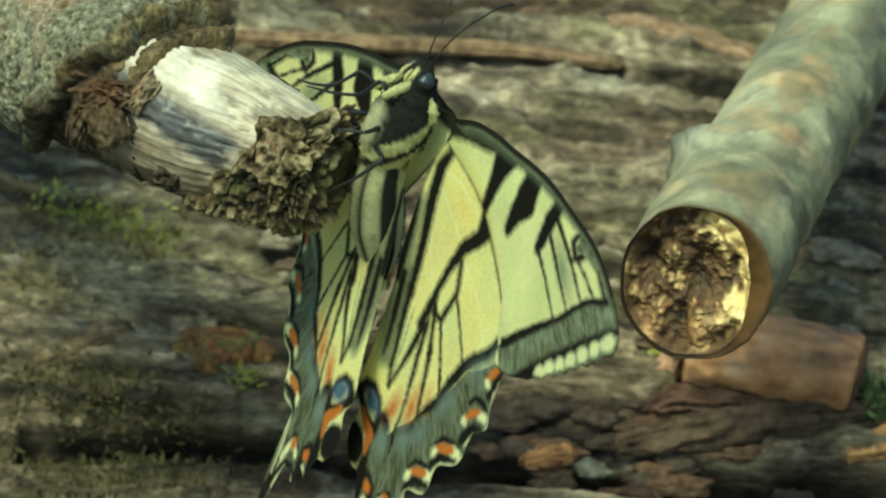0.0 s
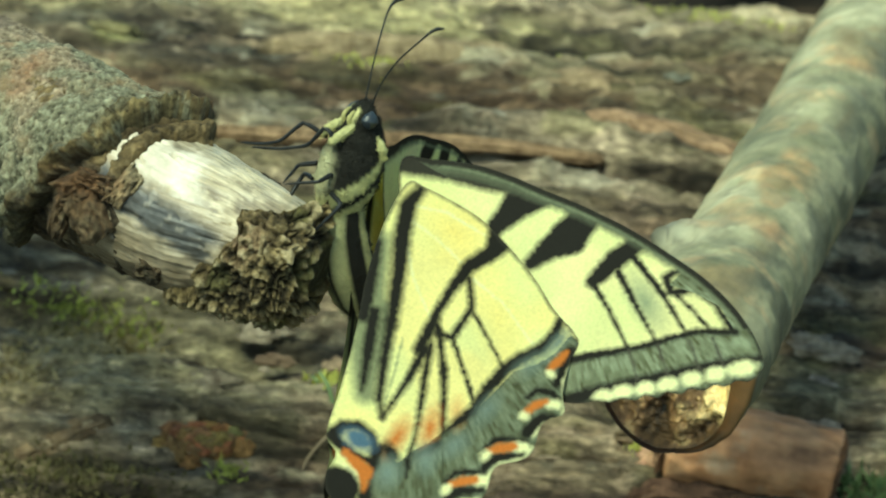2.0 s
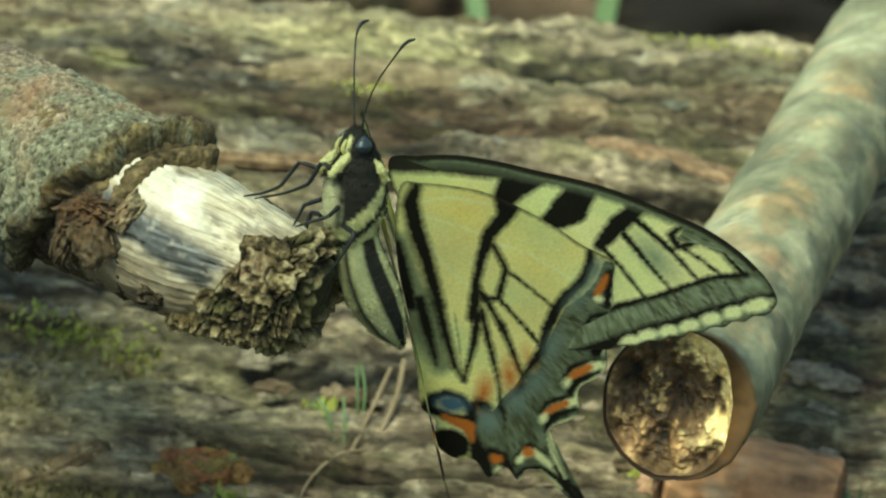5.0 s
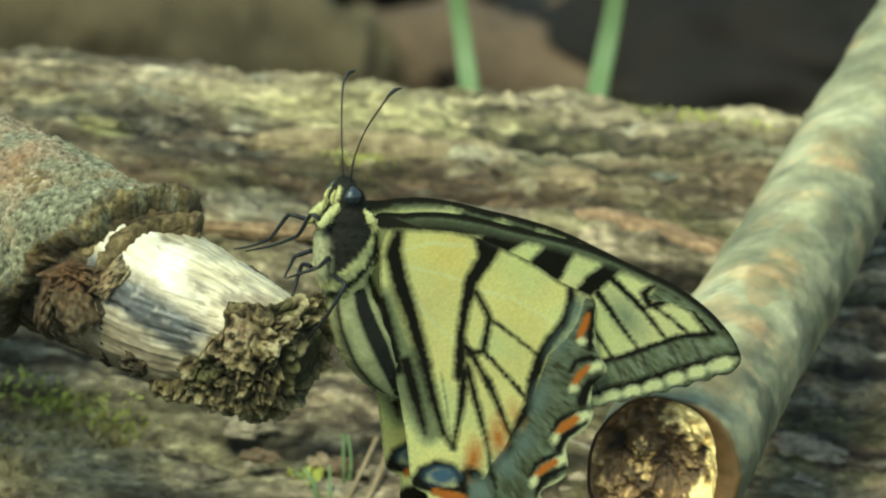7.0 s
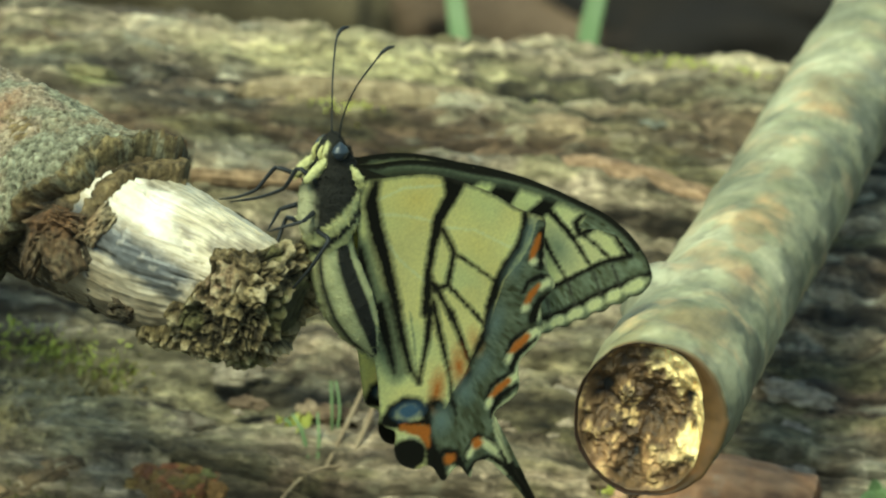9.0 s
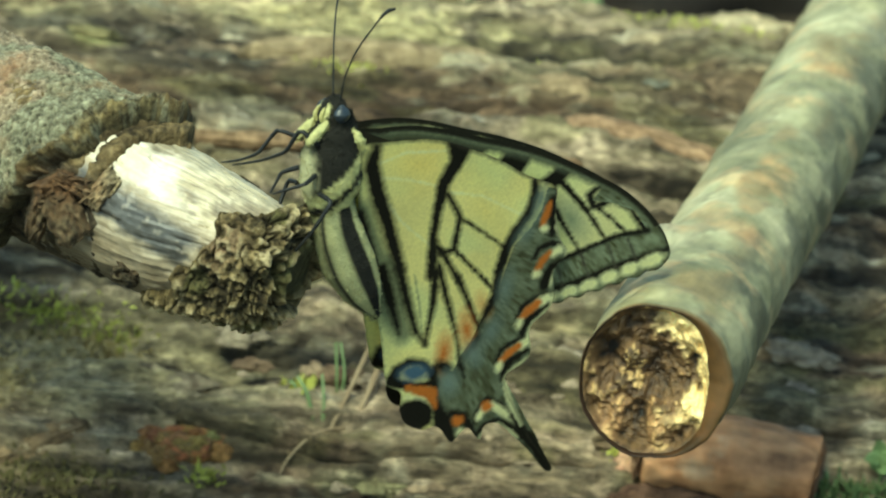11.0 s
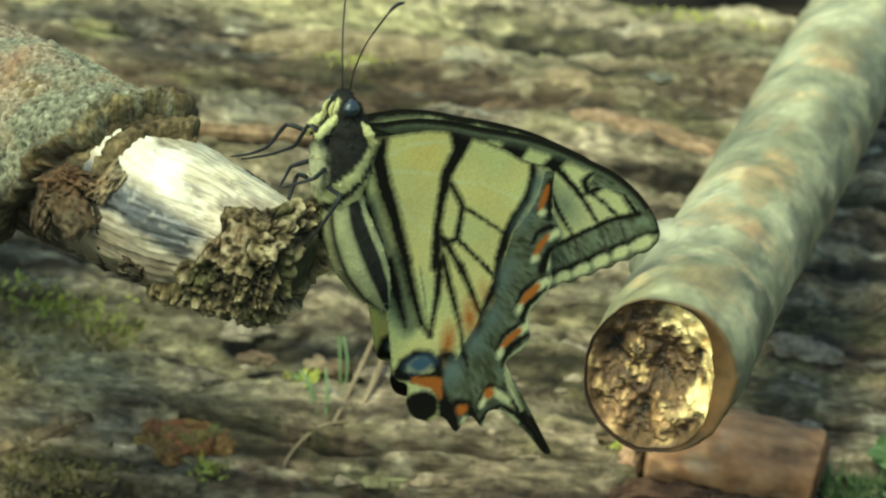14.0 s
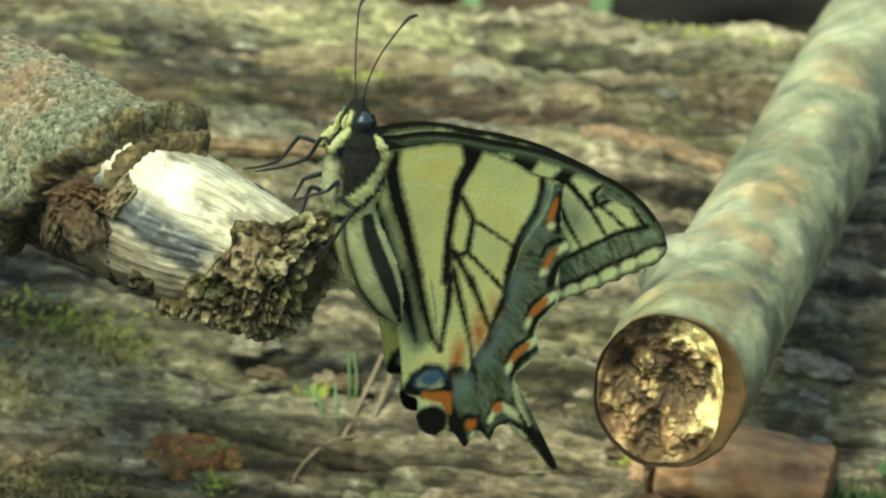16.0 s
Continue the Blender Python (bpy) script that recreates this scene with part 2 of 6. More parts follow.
def blend(tone, mask, colour, vary=None):
    """Lays a colour over the tone where the mask is one."""
    m = np.clip(mask, 0, 1)[:, None]
    c = np.array([colour]) * (1 if vary is None else (1 + vary)[:, None])
    return tone * (1 - m) + c * m


def on_log(x, y):
    """Where that direction meets the log: metres along it and degrees round it."""
    inv = LOG.inverted()
    a = np.array(inv @ Vector(eye_point(x, y, 0.3)))
    d = np.array(inv @ Vector(eye_point(x, y, 1.0))) - a
    A, B, C = d[1] ** 2 + d[2] ** 2, 2 * (a[1] * d[1] + a[2] * d[2]), a[1] ** 2 + a[2] ** 2 - LOG_R ** 2
    t = (-B - math.sqrt(max(B * B - 4 * A * C, 0))) / (2 * A)
    p = a + t * d
    return p[0], math.degrees(math.atan2(p[2], -p[1]))


def log_relief(x, t):
    """Height of the log's worn surface over its round, and what makes it: plates, fibres, cracks."""
    arc = t * LOG_R
    o = 0 * x
    q = arc + 0.004 * np_noise(np.stack([x * 28, o, o + 4.2], 1), 5) + 0.0015 * np_noise(np.stack([x * 90, arc * 40, o + 1.2], 1), 6)
    plates = fbm(np.stack([x * 16, q * 62, o], 1), 3, 0.5, 11)
    level = plates * 2.6
    step = np.floor(level) + smooth(level - np.floor(level), 0.35, 0.65)
    fib = fbm(np.stack([x * 26, q * 210, o], 1), 4, 0.6, 3)
    lump = fbm(np.stack([x * 130, q * 230, o + 3], 1), 4, 0.65, 41)
    line = np.abs(np_noise(np.stack([x * 9, q * 70, o + 2], 1), 23))
    crack = 1 - smooth(line, 0.02, 0.10)
    crack = crack * smooth(np_noise(np.stack([x * 22, q * 30, o + 9], 1), 27), -0.2, 0.3)
    d = 0.0011 * step + 0.0011 * fib + 0.0011 * lump - 0.003 * crack
    cut = o
    for pts, wide, deep in LOG_SPLITS:
        pts = np.asarray(pts)
        mid = np.interp(x, pts[:, 0], np.radians(pts[:, 1]), left=9, right=9) + 0.006 * np_noise(np.stack([x * 110, o, o], 1), 51)
        c = 1 - smooth(np.abs(t - mid) * LOG_R, wide * 0.25, wide)
        d = d - deep * c + 0.4 * deep * (1 - smooth(np.abs(t - mid - wide * 2.2 / LOG_R) * LOG_R, 0, wide * 1.6))
        cut = np.maximum(cut, c)
    return d, step, fib, lump, np.maximum(crack, cut)


LOG_SPLITS = [([on_log(x, y) for x, y in line], wide, deep) for line, wide, deep in (
    ([(330, 285), (480, 292), (640, 300), (880, 310), (1080, 338), (1260, 368)], 0.0030, 0.013),
    ([(300, 775), (390, 790), (600, 822), (850, 842), (1040, 838)], 0.0011, 0.0026),
    ([(-60, 980), (350, 985), (700, 1020), (1000, 1045), (1500, 1060)], 0.003, 0.007),
    ([(1040, 800), (1250, 790), (1400, 775), (1640, 800)], 0.0012, 0.004),
    ([(150, 195), (330, 205), (520, 215)], 0.0014, 0.004))]


# stains, worn places and painted gap shade of the wood: direction, reach, strength, tint
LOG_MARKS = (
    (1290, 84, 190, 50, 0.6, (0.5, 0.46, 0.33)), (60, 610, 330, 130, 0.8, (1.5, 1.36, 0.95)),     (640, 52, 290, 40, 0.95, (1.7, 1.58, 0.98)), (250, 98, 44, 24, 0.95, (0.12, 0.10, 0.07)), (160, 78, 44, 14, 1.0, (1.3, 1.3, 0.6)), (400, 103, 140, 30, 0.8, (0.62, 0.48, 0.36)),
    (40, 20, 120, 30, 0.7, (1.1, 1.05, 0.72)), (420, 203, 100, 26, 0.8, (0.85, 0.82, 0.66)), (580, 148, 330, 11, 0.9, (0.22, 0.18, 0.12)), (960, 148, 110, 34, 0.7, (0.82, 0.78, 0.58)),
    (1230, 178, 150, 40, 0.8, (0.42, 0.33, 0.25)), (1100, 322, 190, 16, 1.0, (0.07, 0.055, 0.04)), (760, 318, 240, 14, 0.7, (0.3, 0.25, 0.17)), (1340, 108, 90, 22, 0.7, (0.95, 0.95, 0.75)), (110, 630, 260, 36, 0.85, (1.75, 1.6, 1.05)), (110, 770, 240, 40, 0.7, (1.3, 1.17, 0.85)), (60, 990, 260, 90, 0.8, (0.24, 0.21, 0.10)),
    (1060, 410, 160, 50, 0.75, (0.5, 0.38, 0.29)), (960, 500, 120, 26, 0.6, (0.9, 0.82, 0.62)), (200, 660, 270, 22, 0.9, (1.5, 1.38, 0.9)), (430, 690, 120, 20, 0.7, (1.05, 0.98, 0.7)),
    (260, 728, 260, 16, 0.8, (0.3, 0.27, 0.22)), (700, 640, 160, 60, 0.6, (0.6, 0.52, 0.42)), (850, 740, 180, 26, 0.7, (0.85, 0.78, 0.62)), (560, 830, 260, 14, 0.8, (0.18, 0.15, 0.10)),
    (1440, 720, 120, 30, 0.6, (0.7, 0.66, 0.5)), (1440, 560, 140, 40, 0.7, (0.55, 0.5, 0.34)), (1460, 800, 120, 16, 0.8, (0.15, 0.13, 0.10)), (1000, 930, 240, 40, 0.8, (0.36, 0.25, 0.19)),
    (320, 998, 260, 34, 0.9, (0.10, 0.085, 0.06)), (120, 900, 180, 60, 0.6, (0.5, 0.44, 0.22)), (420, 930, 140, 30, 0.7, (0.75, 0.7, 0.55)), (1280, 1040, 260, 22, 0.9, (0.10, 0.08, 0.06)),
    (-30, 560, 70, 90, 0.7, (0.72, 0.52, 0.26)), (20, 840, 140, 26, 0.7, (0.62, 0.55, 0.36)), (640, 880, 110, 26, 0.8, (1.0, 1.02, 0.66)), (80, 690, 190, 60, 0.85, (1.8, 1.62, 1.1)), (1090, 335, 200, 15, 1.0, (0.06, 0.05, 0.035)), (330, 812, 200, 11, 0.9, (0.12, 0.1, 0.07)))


def build_log():
    xs = np.concatenate([[-0.93, -0.915], np.linspace(-0.9, -0.105, 30), np.linspace(-0.103, 0.112, 480), np.linspace(0.115, 1.0, 30), [1.012, 1.03]])
    th = np.radians(np.concatenate([np.linspace(-150, 28, 30), np.linspace(29, 116, 480), np.linspace(118, 208, 16)]))
    X, T = np.meshgrid(xs, th)
    x, t = X.ravel(), T.ravel()
    o = 0 * x
    d, step, fib, lump, crack = log_relief(x, t)
    r = (LOG_R + d) * np.clip(np.minimum(x + 0.93, 1.03 - x) / 0.02, 0, 1) ** 0.5
    v = np.stack([x, -r * np.cos(t), r * np.sin(t)], 1)
    n1 = fbm(np.stack([x * 30, t * 9, o + 5], 1), 3, 0.5, 61)
    n2 = fbm(np.stack([x * 60, t * 26, o + 8], 1), 3, 0.5, 67)
    n3 = fbm(np.stack([x * 240, t * 60, o], 1), 2, 0.5, 71)
    streak = fbm(np.stack([x * 14, t * LOG_R * 150, o + 7], 1), 4, 0.6, 77)
    tone = np.array([[0.68, 0.58, 0.45]]) * (1 + 0.32 * step + 0.35 * fib + 0.6 * streak)[:, None]
    tone = np.maximum(tone, 0.12)

    def lay(mask, colour):
        tone[:] = tone * (1 - mask[:, None]) + np.array([colour]) * mask[:, None]
    lay(0.75 * smooth(n1, 0.12, 0.55), (0.42, 0.29, 0.2))
    lay(0.5 * smooth(n2, 0.2, 0.6), (0.40, 0.40, 0.18))
    lay(0.5 * (1 - smooth(n2 + 0.5 * n3, -1.1, -0.7)), (1.2, 1.2, 1.05))
    lay(0.45 * smooth(lump, 0.4, 0.9), (1.1, 1.03, 0.78))
    fine = fbm(np.stack([x * 40, t * LOG_R * 420, o + 3], 1), 3, 0.6, 83)
    tone *= np.clip(1 + 0.65 * fine, 0.25, 2.1)[:, None]
    deg = np.degrees(t)
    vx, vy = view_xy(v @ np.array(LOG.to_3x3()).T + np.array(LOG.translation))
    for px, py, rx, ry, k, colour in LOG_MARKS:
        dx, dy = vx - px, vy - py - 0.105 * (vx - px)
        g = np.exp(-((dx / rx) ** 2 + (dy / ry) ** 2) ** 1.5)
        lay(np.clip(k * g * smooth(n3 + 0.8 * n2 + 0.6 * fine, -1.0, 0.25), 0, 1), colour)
    # paler crest, browner flank; top light and lower shade painted into the colour
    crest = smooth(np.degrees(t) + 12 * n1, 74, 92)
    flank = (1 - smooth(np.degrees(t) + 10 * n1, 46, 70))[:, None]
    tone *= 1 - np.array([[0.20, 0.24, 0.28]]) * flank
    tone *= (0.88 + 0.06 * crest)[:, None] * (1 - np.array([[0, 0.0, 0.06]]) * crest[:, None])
    # cracks and splits darkened by shade painted into their recesses
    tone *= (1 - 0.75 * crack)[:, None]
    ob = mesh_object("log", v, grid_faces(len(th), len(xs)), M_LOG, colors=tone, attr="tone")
    ob.matrix_world = LOG
    return tagged(ob, "weathered grey-brown fallen log with mossy fibrous wood", "log", kind="structure")


log = build_log()


def rough_tube(name, pts, radii, mat, parent, shape, n=200, sides=220, label="", caps=True, dense=None):
    """A tube along a smooth curve whose surface shape(s, a, p) moves in and out (metres) and tints; a = 0 faces the
    camera, 90 degrees is its underside, 270 its top."""
    s = np.linspace(0, 1, n)
    if dense:
        s = np.interp(s, *dense)
    fine = spline(pts, 2000)
    c = np.stack([np.interp(s, np.linspace(0, 1, 2000), fine[:, k]) for k in range(3)], 1)
    r = np.interp(s, np.linspace(0, 1, len(radii)), radii)
    d = np.gradient(c, axis=0)
    d /= np.linalg.norm(d, axis=1)[:, None]
    s1 = np.cross(d, [0.0, 0.0, 1.0])
    s1 /= np.linalg.norm(s1, axis=1)[:, None]
    s2 = np.cross(d, s1)
    a = np.linspace(0, 2 * np.pi, sides, endpoint=False)
    S, A = np.repeat(s, sides), np.tile(a, n)
    u = (np.cos(a)[None, :, None] * s1[:, None] + np.sin(a)[None, :, None] * s2[:, None]).reshape(-1, 3)
    base = np.repeat(c, sides, 0)
    R = np.repeat(r, sides)
    off, tone, slide = shape(S, A, base + u * R[:, None])
    D = np.repeat(d, sides, 0)
    v = base + u * (R + off)[:, None] + D * slide[:, None]
    f = [tuple(q) for q in grid_faces(n, sides, True)]
    if caps:
        f += [tuple(range(sides))[::-1], tuple(range((n - 1) * sides, n * sides))]
    return mesh_object(name, v, f, mat, parent, label, colors=tone, attr="tone")


# ---- the broken branch stub on which the insect sits ----


def stub_uv(p):
    """Along and across the stub, in steps of about a twentieth of a millimetre."""
    x, y = view_xy(p)
    x, y = (x + 16) * 1.444, (y - 75) * 1.444
    c, s = math.cos(radians(32)), math.sin(radians(32))
    return x * c + y * s, -x * s + y * c


def build_stub():
    stub = new("broken_branch_stub")
    tagged(stub, "broken grey branch stub with peeling bark and bare pale wood", "branch")

    bark_line = [eye_point(-420, 70, 0.63), eye_point(-220, 150, 0.58), eye_point(-20, 245, 0.54), eye_point(150, 322, 0.521), eye_point(330, 400, 0.515), eye_point(400, 430, 0.513)]

    def lip_at(v, P):
        """Where the outer bark ends along the stub."""
        return np.interp(v, [-140, -80, -62, -27, 10, 59, 145, 204, 299, 386, 440, 480], [540, 535, 480, 420, 385, 358, 344, 290, 276, 272, 300, 360]) + 16 * np_noise(P * 420, 3) + 7 * np_noise(P * 1300, 4)

    def bark(S, A, P):
        u, v = stub_uv(P)
        lip = lip_at(v, P)
        k = smooth(u - lip, -6, 16)
        coarse = fbm(P * 900, 4, 0.62, 7)
        fine = fbm(P * 2400, 2, 0.6, 8)
        pits = smooth(np_noise(P * 1100, 19), 0.3, 0.6)
        big = fbm(P * 110, 3, 0.5, 9)
        roll = np.exp(-((u - lip + 30) / 26) ** 2)
        seam = np.exp(-((u - lip + 66) / 9) ** 2)
        knob = np.exp(-((u - 120) / 45) ** 2 - ((v + 75) / 60) ** 2)
        off = 0.00026 * coarse + 0.00012 * fine - 0.00028 * pits + 0.0007 * big + roll * (0.0013 + 0.0008 * np_noise(P * 600, 5) + 0.0004 * np_noise(P * 1500, 6)) - 0.0006 * seam + 0.0012 * knob - 0.0052 * k
        tone = np.array([[0.80, 0.77, 0.60]]) * (1 + 0.34 * coarse + 0.22 * fine - 0.45 * pits)[:, None]
        warm = smooth(fbm(P * 95, 3, 0.5, 15) + 0.25 - (u - 20) / 260, 0.10, 0.5)
        tone = blend(tone, warm * 0.8, (1.08, 0.84, 0.66), 0.35 * coarse + 0.2 * fine)
        tone = blend(tone, 0.7 * smooth(fbm(P * 70, 3, 0.5, 16) - (u - 10) / 200, 0.15, 0.5), (0.55, 0.42, 0.36), 0.3 * coarse)
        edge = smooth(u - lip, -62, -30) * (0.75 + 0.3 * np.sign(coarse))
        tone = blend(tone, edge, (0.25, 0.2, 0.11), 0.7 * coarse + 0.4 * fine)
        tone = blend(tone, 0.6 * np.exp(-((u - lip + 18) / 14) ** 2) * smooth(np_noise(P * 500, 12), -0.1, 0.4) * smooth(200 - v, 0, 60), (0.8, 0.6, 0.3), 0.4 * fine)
        # underside darkened with painted shade
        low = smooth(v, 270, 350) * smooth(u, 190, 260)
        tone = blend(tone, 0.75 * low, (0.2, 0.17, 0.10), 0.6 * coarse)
        # sunken bark past the lip darkened too, as shade in the colour
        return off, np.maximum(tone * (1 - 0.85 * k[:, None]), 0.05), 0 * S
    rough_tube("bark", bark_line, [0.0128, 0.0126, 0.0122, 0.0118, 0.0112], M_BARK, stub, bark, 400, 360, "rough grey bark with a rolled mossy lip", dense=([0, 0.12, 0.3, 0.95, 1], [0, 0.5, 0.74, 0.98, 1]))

    def inner_bark(S, A, P):
        u, v = stub_uv(P)
        lip = np.interp(v, [-140, -111, -53, 20, 60, 130, 234, 284, 349, 400, 460], [545, 560, 556, 452, 432, 424, 425, 492, 536, 606, 640]) + 10 * np_noise(P * 500, 8) + 6 * np_noise(P * 1500, 9)
        k = smooth(u - lip, -4, 12)
        fib = fbm(np.stack([S * 120, A * 7, 0 * S], 1), 4, 0.6, 12)
        lump = fbm(P * 800, 3, 0.55, 14)
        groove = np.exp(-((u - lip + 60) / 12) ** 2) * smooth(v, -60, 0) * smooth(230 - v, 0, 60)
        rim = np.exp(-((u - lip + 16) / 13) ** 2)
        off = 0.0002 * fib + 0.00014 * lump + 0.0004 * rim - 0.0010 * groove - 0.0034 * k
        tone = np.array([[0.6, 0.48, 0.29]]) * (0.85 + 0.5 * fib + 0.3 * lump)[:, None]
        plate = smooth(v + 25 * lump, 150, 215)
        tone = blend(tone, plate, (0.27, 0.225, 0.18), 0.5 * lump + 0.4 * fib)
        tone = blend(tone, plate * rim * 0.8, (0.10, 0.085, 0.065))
        # groove, underside and sunken edge darkened: shade painted into the bark
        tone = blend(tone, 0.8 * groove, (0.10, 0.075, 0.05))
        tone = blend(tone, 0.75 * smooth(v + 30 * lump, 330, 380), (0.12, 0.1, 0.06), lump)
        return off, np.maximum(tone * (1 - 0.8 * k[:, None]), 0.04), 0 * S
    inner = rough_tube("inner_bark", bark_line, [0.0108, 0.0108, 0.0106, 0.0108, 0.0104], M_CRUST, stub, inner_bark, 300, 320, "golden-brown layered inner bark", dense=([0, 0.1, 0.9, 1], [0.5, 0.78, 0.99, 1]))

    def wood(S, A, P):
        u, v = stub_uv(P)
        grain = fbm(np.stack([S * 9, A * 15, 0 * S], 1), 4, 0.6, 21)
        fine = np_noise(np.stack([S * 26, A * 70, 0 * S], 1), 25)
        mott = fbm(P * 520, 3, 0.55, 27)
        crack = (1 - smooth(np.abs(np_noise(np.stack([S * 4, A * 8, 0 * S], 1), 29)), 0.02, 0.10)) * smooth(np_noise(np.stack([S * 8, A * 4, 0 * S], 1), 33), 0.0, 0.4)
        off = 0.00007 * grain + 0.00003 * fine - 0.0004 * crack + 0.00012 * mott
        w = v + 6 * grain + 8 * mott
        q = u + 24 * mott + 10 * grain
        tone = np.array([[0.66, 0.58, 0.46]]) * (1 + 0.18 * grain + 0.10 * fine + 0.3 * mott)[:, None]
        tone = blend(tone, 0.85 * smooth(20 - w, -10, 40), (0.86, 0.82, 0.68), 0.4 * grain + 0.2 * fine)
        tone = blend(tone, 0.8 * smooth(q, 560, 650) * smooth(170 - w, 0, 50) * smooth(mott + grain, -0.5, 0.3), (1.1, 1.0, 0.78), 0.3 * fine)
        # white patch: sun glare painted over the pale bare wood
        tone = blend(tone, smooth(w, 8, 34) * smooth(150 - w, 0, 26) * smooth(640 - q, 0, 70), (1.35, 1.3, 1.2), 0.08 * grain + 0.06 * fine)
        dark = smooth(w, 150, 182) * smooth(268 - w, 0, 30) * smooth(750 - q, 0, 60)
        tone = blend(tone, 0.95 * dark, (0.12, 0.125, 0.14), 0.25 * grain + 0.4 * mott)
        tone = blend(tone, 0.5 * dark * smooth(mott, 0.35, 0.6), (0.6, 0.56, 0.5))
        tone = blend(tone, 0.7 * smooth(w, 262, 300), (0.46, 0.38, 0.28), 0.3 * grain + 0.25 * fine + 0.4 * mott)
        # lowest strip darkened, shade painted under the stub
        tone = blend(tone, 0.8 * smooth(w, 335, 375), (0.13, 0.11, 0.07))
        return off, np.maximum(tone, 0.06), 0 * S
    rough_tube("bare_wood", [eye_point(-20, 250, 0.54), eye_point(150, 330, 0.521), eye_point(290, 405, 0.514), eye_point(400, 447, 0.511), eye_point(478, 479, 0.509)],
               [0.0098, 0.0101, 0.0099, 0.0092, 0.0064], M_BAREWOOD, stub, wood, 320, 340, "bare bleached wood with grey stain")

    crust_line = [eye_point(290, 405, 0.514), eye_point(390, 445, 0.511), eye_point(480, 478, 0.509), eye_point(522, 496, 0.508)]

    def crust(S, A, P):
        fine_line = spline(crust_line, 400)
        mid = np.stack([np.interp(S, np.linspace(0, 1, 400), fine_line[:, k]) for k in range(3)], 1)
        R = np.linalg.norm(P - mid, axis=1)
        w = np.clip((S - 0.72) / 0.28, 0, 1)
        dome = np.sqrt(np.clip(1 - w ** 3, 0, 1))
        P = mid + (P - mid) * dome[:, None]
        u, v = stub_uv(P)
        lumps = fbm(P * 420, 3, 0.55, 37)
        knobs = fbm(P * 780, 3, 0.55, 39)
        cells = np.abs(fbm(P * 560, 2, 0.5, 43))
        start = np.interp(v, [-80, -60, -24, 29, 75, 155, 310, 365, 420], [930, 905, 872, 790, 734, 736, 728, 690, 650]) + 26 * np_noise(P * 300, 47)
        k = smooth(u + 14 * lumps, start - 10, start + 26)
        crease = 1 - smooth(cells, 0.0, 0.22)
        off = -0.0026 + 0.0026 * k + (0.0006 * lumps + 0.00055 * knobs - 0.0008 * crease) * k * np.clip(dome, 0.15, 1) - (R - 0.0026) * (1 - dome)
        tone = np.array([[0.50, 0.42, 0.25]]) * (1 + 0.5 * lumps)[:, None]
        tone = tone * np.clip(1 + 1.1 * knobs + 0.5 * fbm(P * 2200, 2, 0.6, 59), 0.2, 2.4)[:, None]
        tone = blend(tone, smooth(np_noise(P * 300, 53), 0.1, 0.5), (0.36, 0.35, 0.17), 0.8 * knobs)
        tone = blend(tone, 0.8 * np.exp(-((u - 775) / 45) ** 2 - ((v - 150) / 60) ** 2) * smooth(knobs, -0.4, 0.2), (1.05, 0.76, 0.6), 0.3 * knobs)
        # glints painted on the knob tops, shade painted in the creases
        tone = blend(tone, 0.75 * smooth(knobs + 0.4 * lumps, 0.45, 0.8), (1.25, 1.12, 0.82))
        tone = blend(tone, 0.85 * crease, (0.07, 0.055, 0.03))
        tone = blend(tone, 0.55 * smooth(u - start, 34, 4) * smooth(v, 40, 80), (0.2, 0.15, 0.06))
        return off, np.maximum(tone, 0.03), (0.0010 * lumps + 0.0008 * knobs - 0.0008 * crease) * w
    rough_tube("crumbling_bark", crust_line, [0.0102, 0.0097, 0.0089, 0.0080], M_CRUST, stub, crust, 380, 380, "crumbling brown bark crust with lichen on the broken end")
    # loose bark scales below the lip
    for x, y, dep, w, hgt, rot_, tint in ((176, 350, 0.5075, 0.0028, 0.0013, -48, 0.75), (110, 400, 0.5080, 0.0030, 0.0022, 62, 0.33), (88, 352, 0.5085, 0.0020, 0.0026, 75, 0.35),
                                          (120, 338, 0.5080, 0.0022, 0.0011, 20, 0.3), (136, 352, 0.5078, 0.0016, 0.0009, 30, 0.6), (62, 392, 0.5100, 0.0012, 0.0030, 20, 0.3), (215, 500, 0.5085, 0.0016, 0.0012, 30, 0.2)):
        n = 26
        g = np.linspace(-1, 1, n)
        U, V = np.meshgrid(g, g)
        u, vv = U.ravel(), V.ravel()
        rad = np.maximum(np.abs(u), np.abs(vv))
        th = 0.0011 * (1 - rad ** 6) * (1 + 0.5 * np_noise(np.stack([u * 2.5, vv * 2.5, 0 * u + x], 1), 3)) + 0.0004 * np_noise(np.stack([u * 6, vv * 6, 0 * u + y], 1), 5)
        lx = u * w * (1 + 0.18 * np_noise(np.stack([vv * 2, u * 0, 0 * u + x], 1), 7))
        ly = vv * hgt * (1 + 0.18 * np_noise(np.stack([u * 2, u * 0, 0 * u + y], 1), 9))
        bend = -0.25 * ly ** 2 / 0.010
        ca, sa = math.cos(radians(rot_)), math.sin(radians(rot_))
        o = eye_point(x, y, dep)
        c, s = math.cos(radians(22)), math.sin(radians(22))
        ex, ey, ez = np.array([1, 0, 0]), np.array([0, -s, -c]), np.array([0, -c, s])
        px, py = lx * ca - ly * sa, lx * sa + ly * ca
        top = o + np.outer(px, ex) + np.outer(py, ey) + np.outer(th + bend, ez)
        bot = o + np.outer(px * 0.98, ex) + np.outer(py * 0.98, ey) + np.outer(bend - 0.0012, ez)
        k = n * n
        f = np.vstack([grid_faces(n, n), grid_faces(n, n)[:, ::-1] + k])
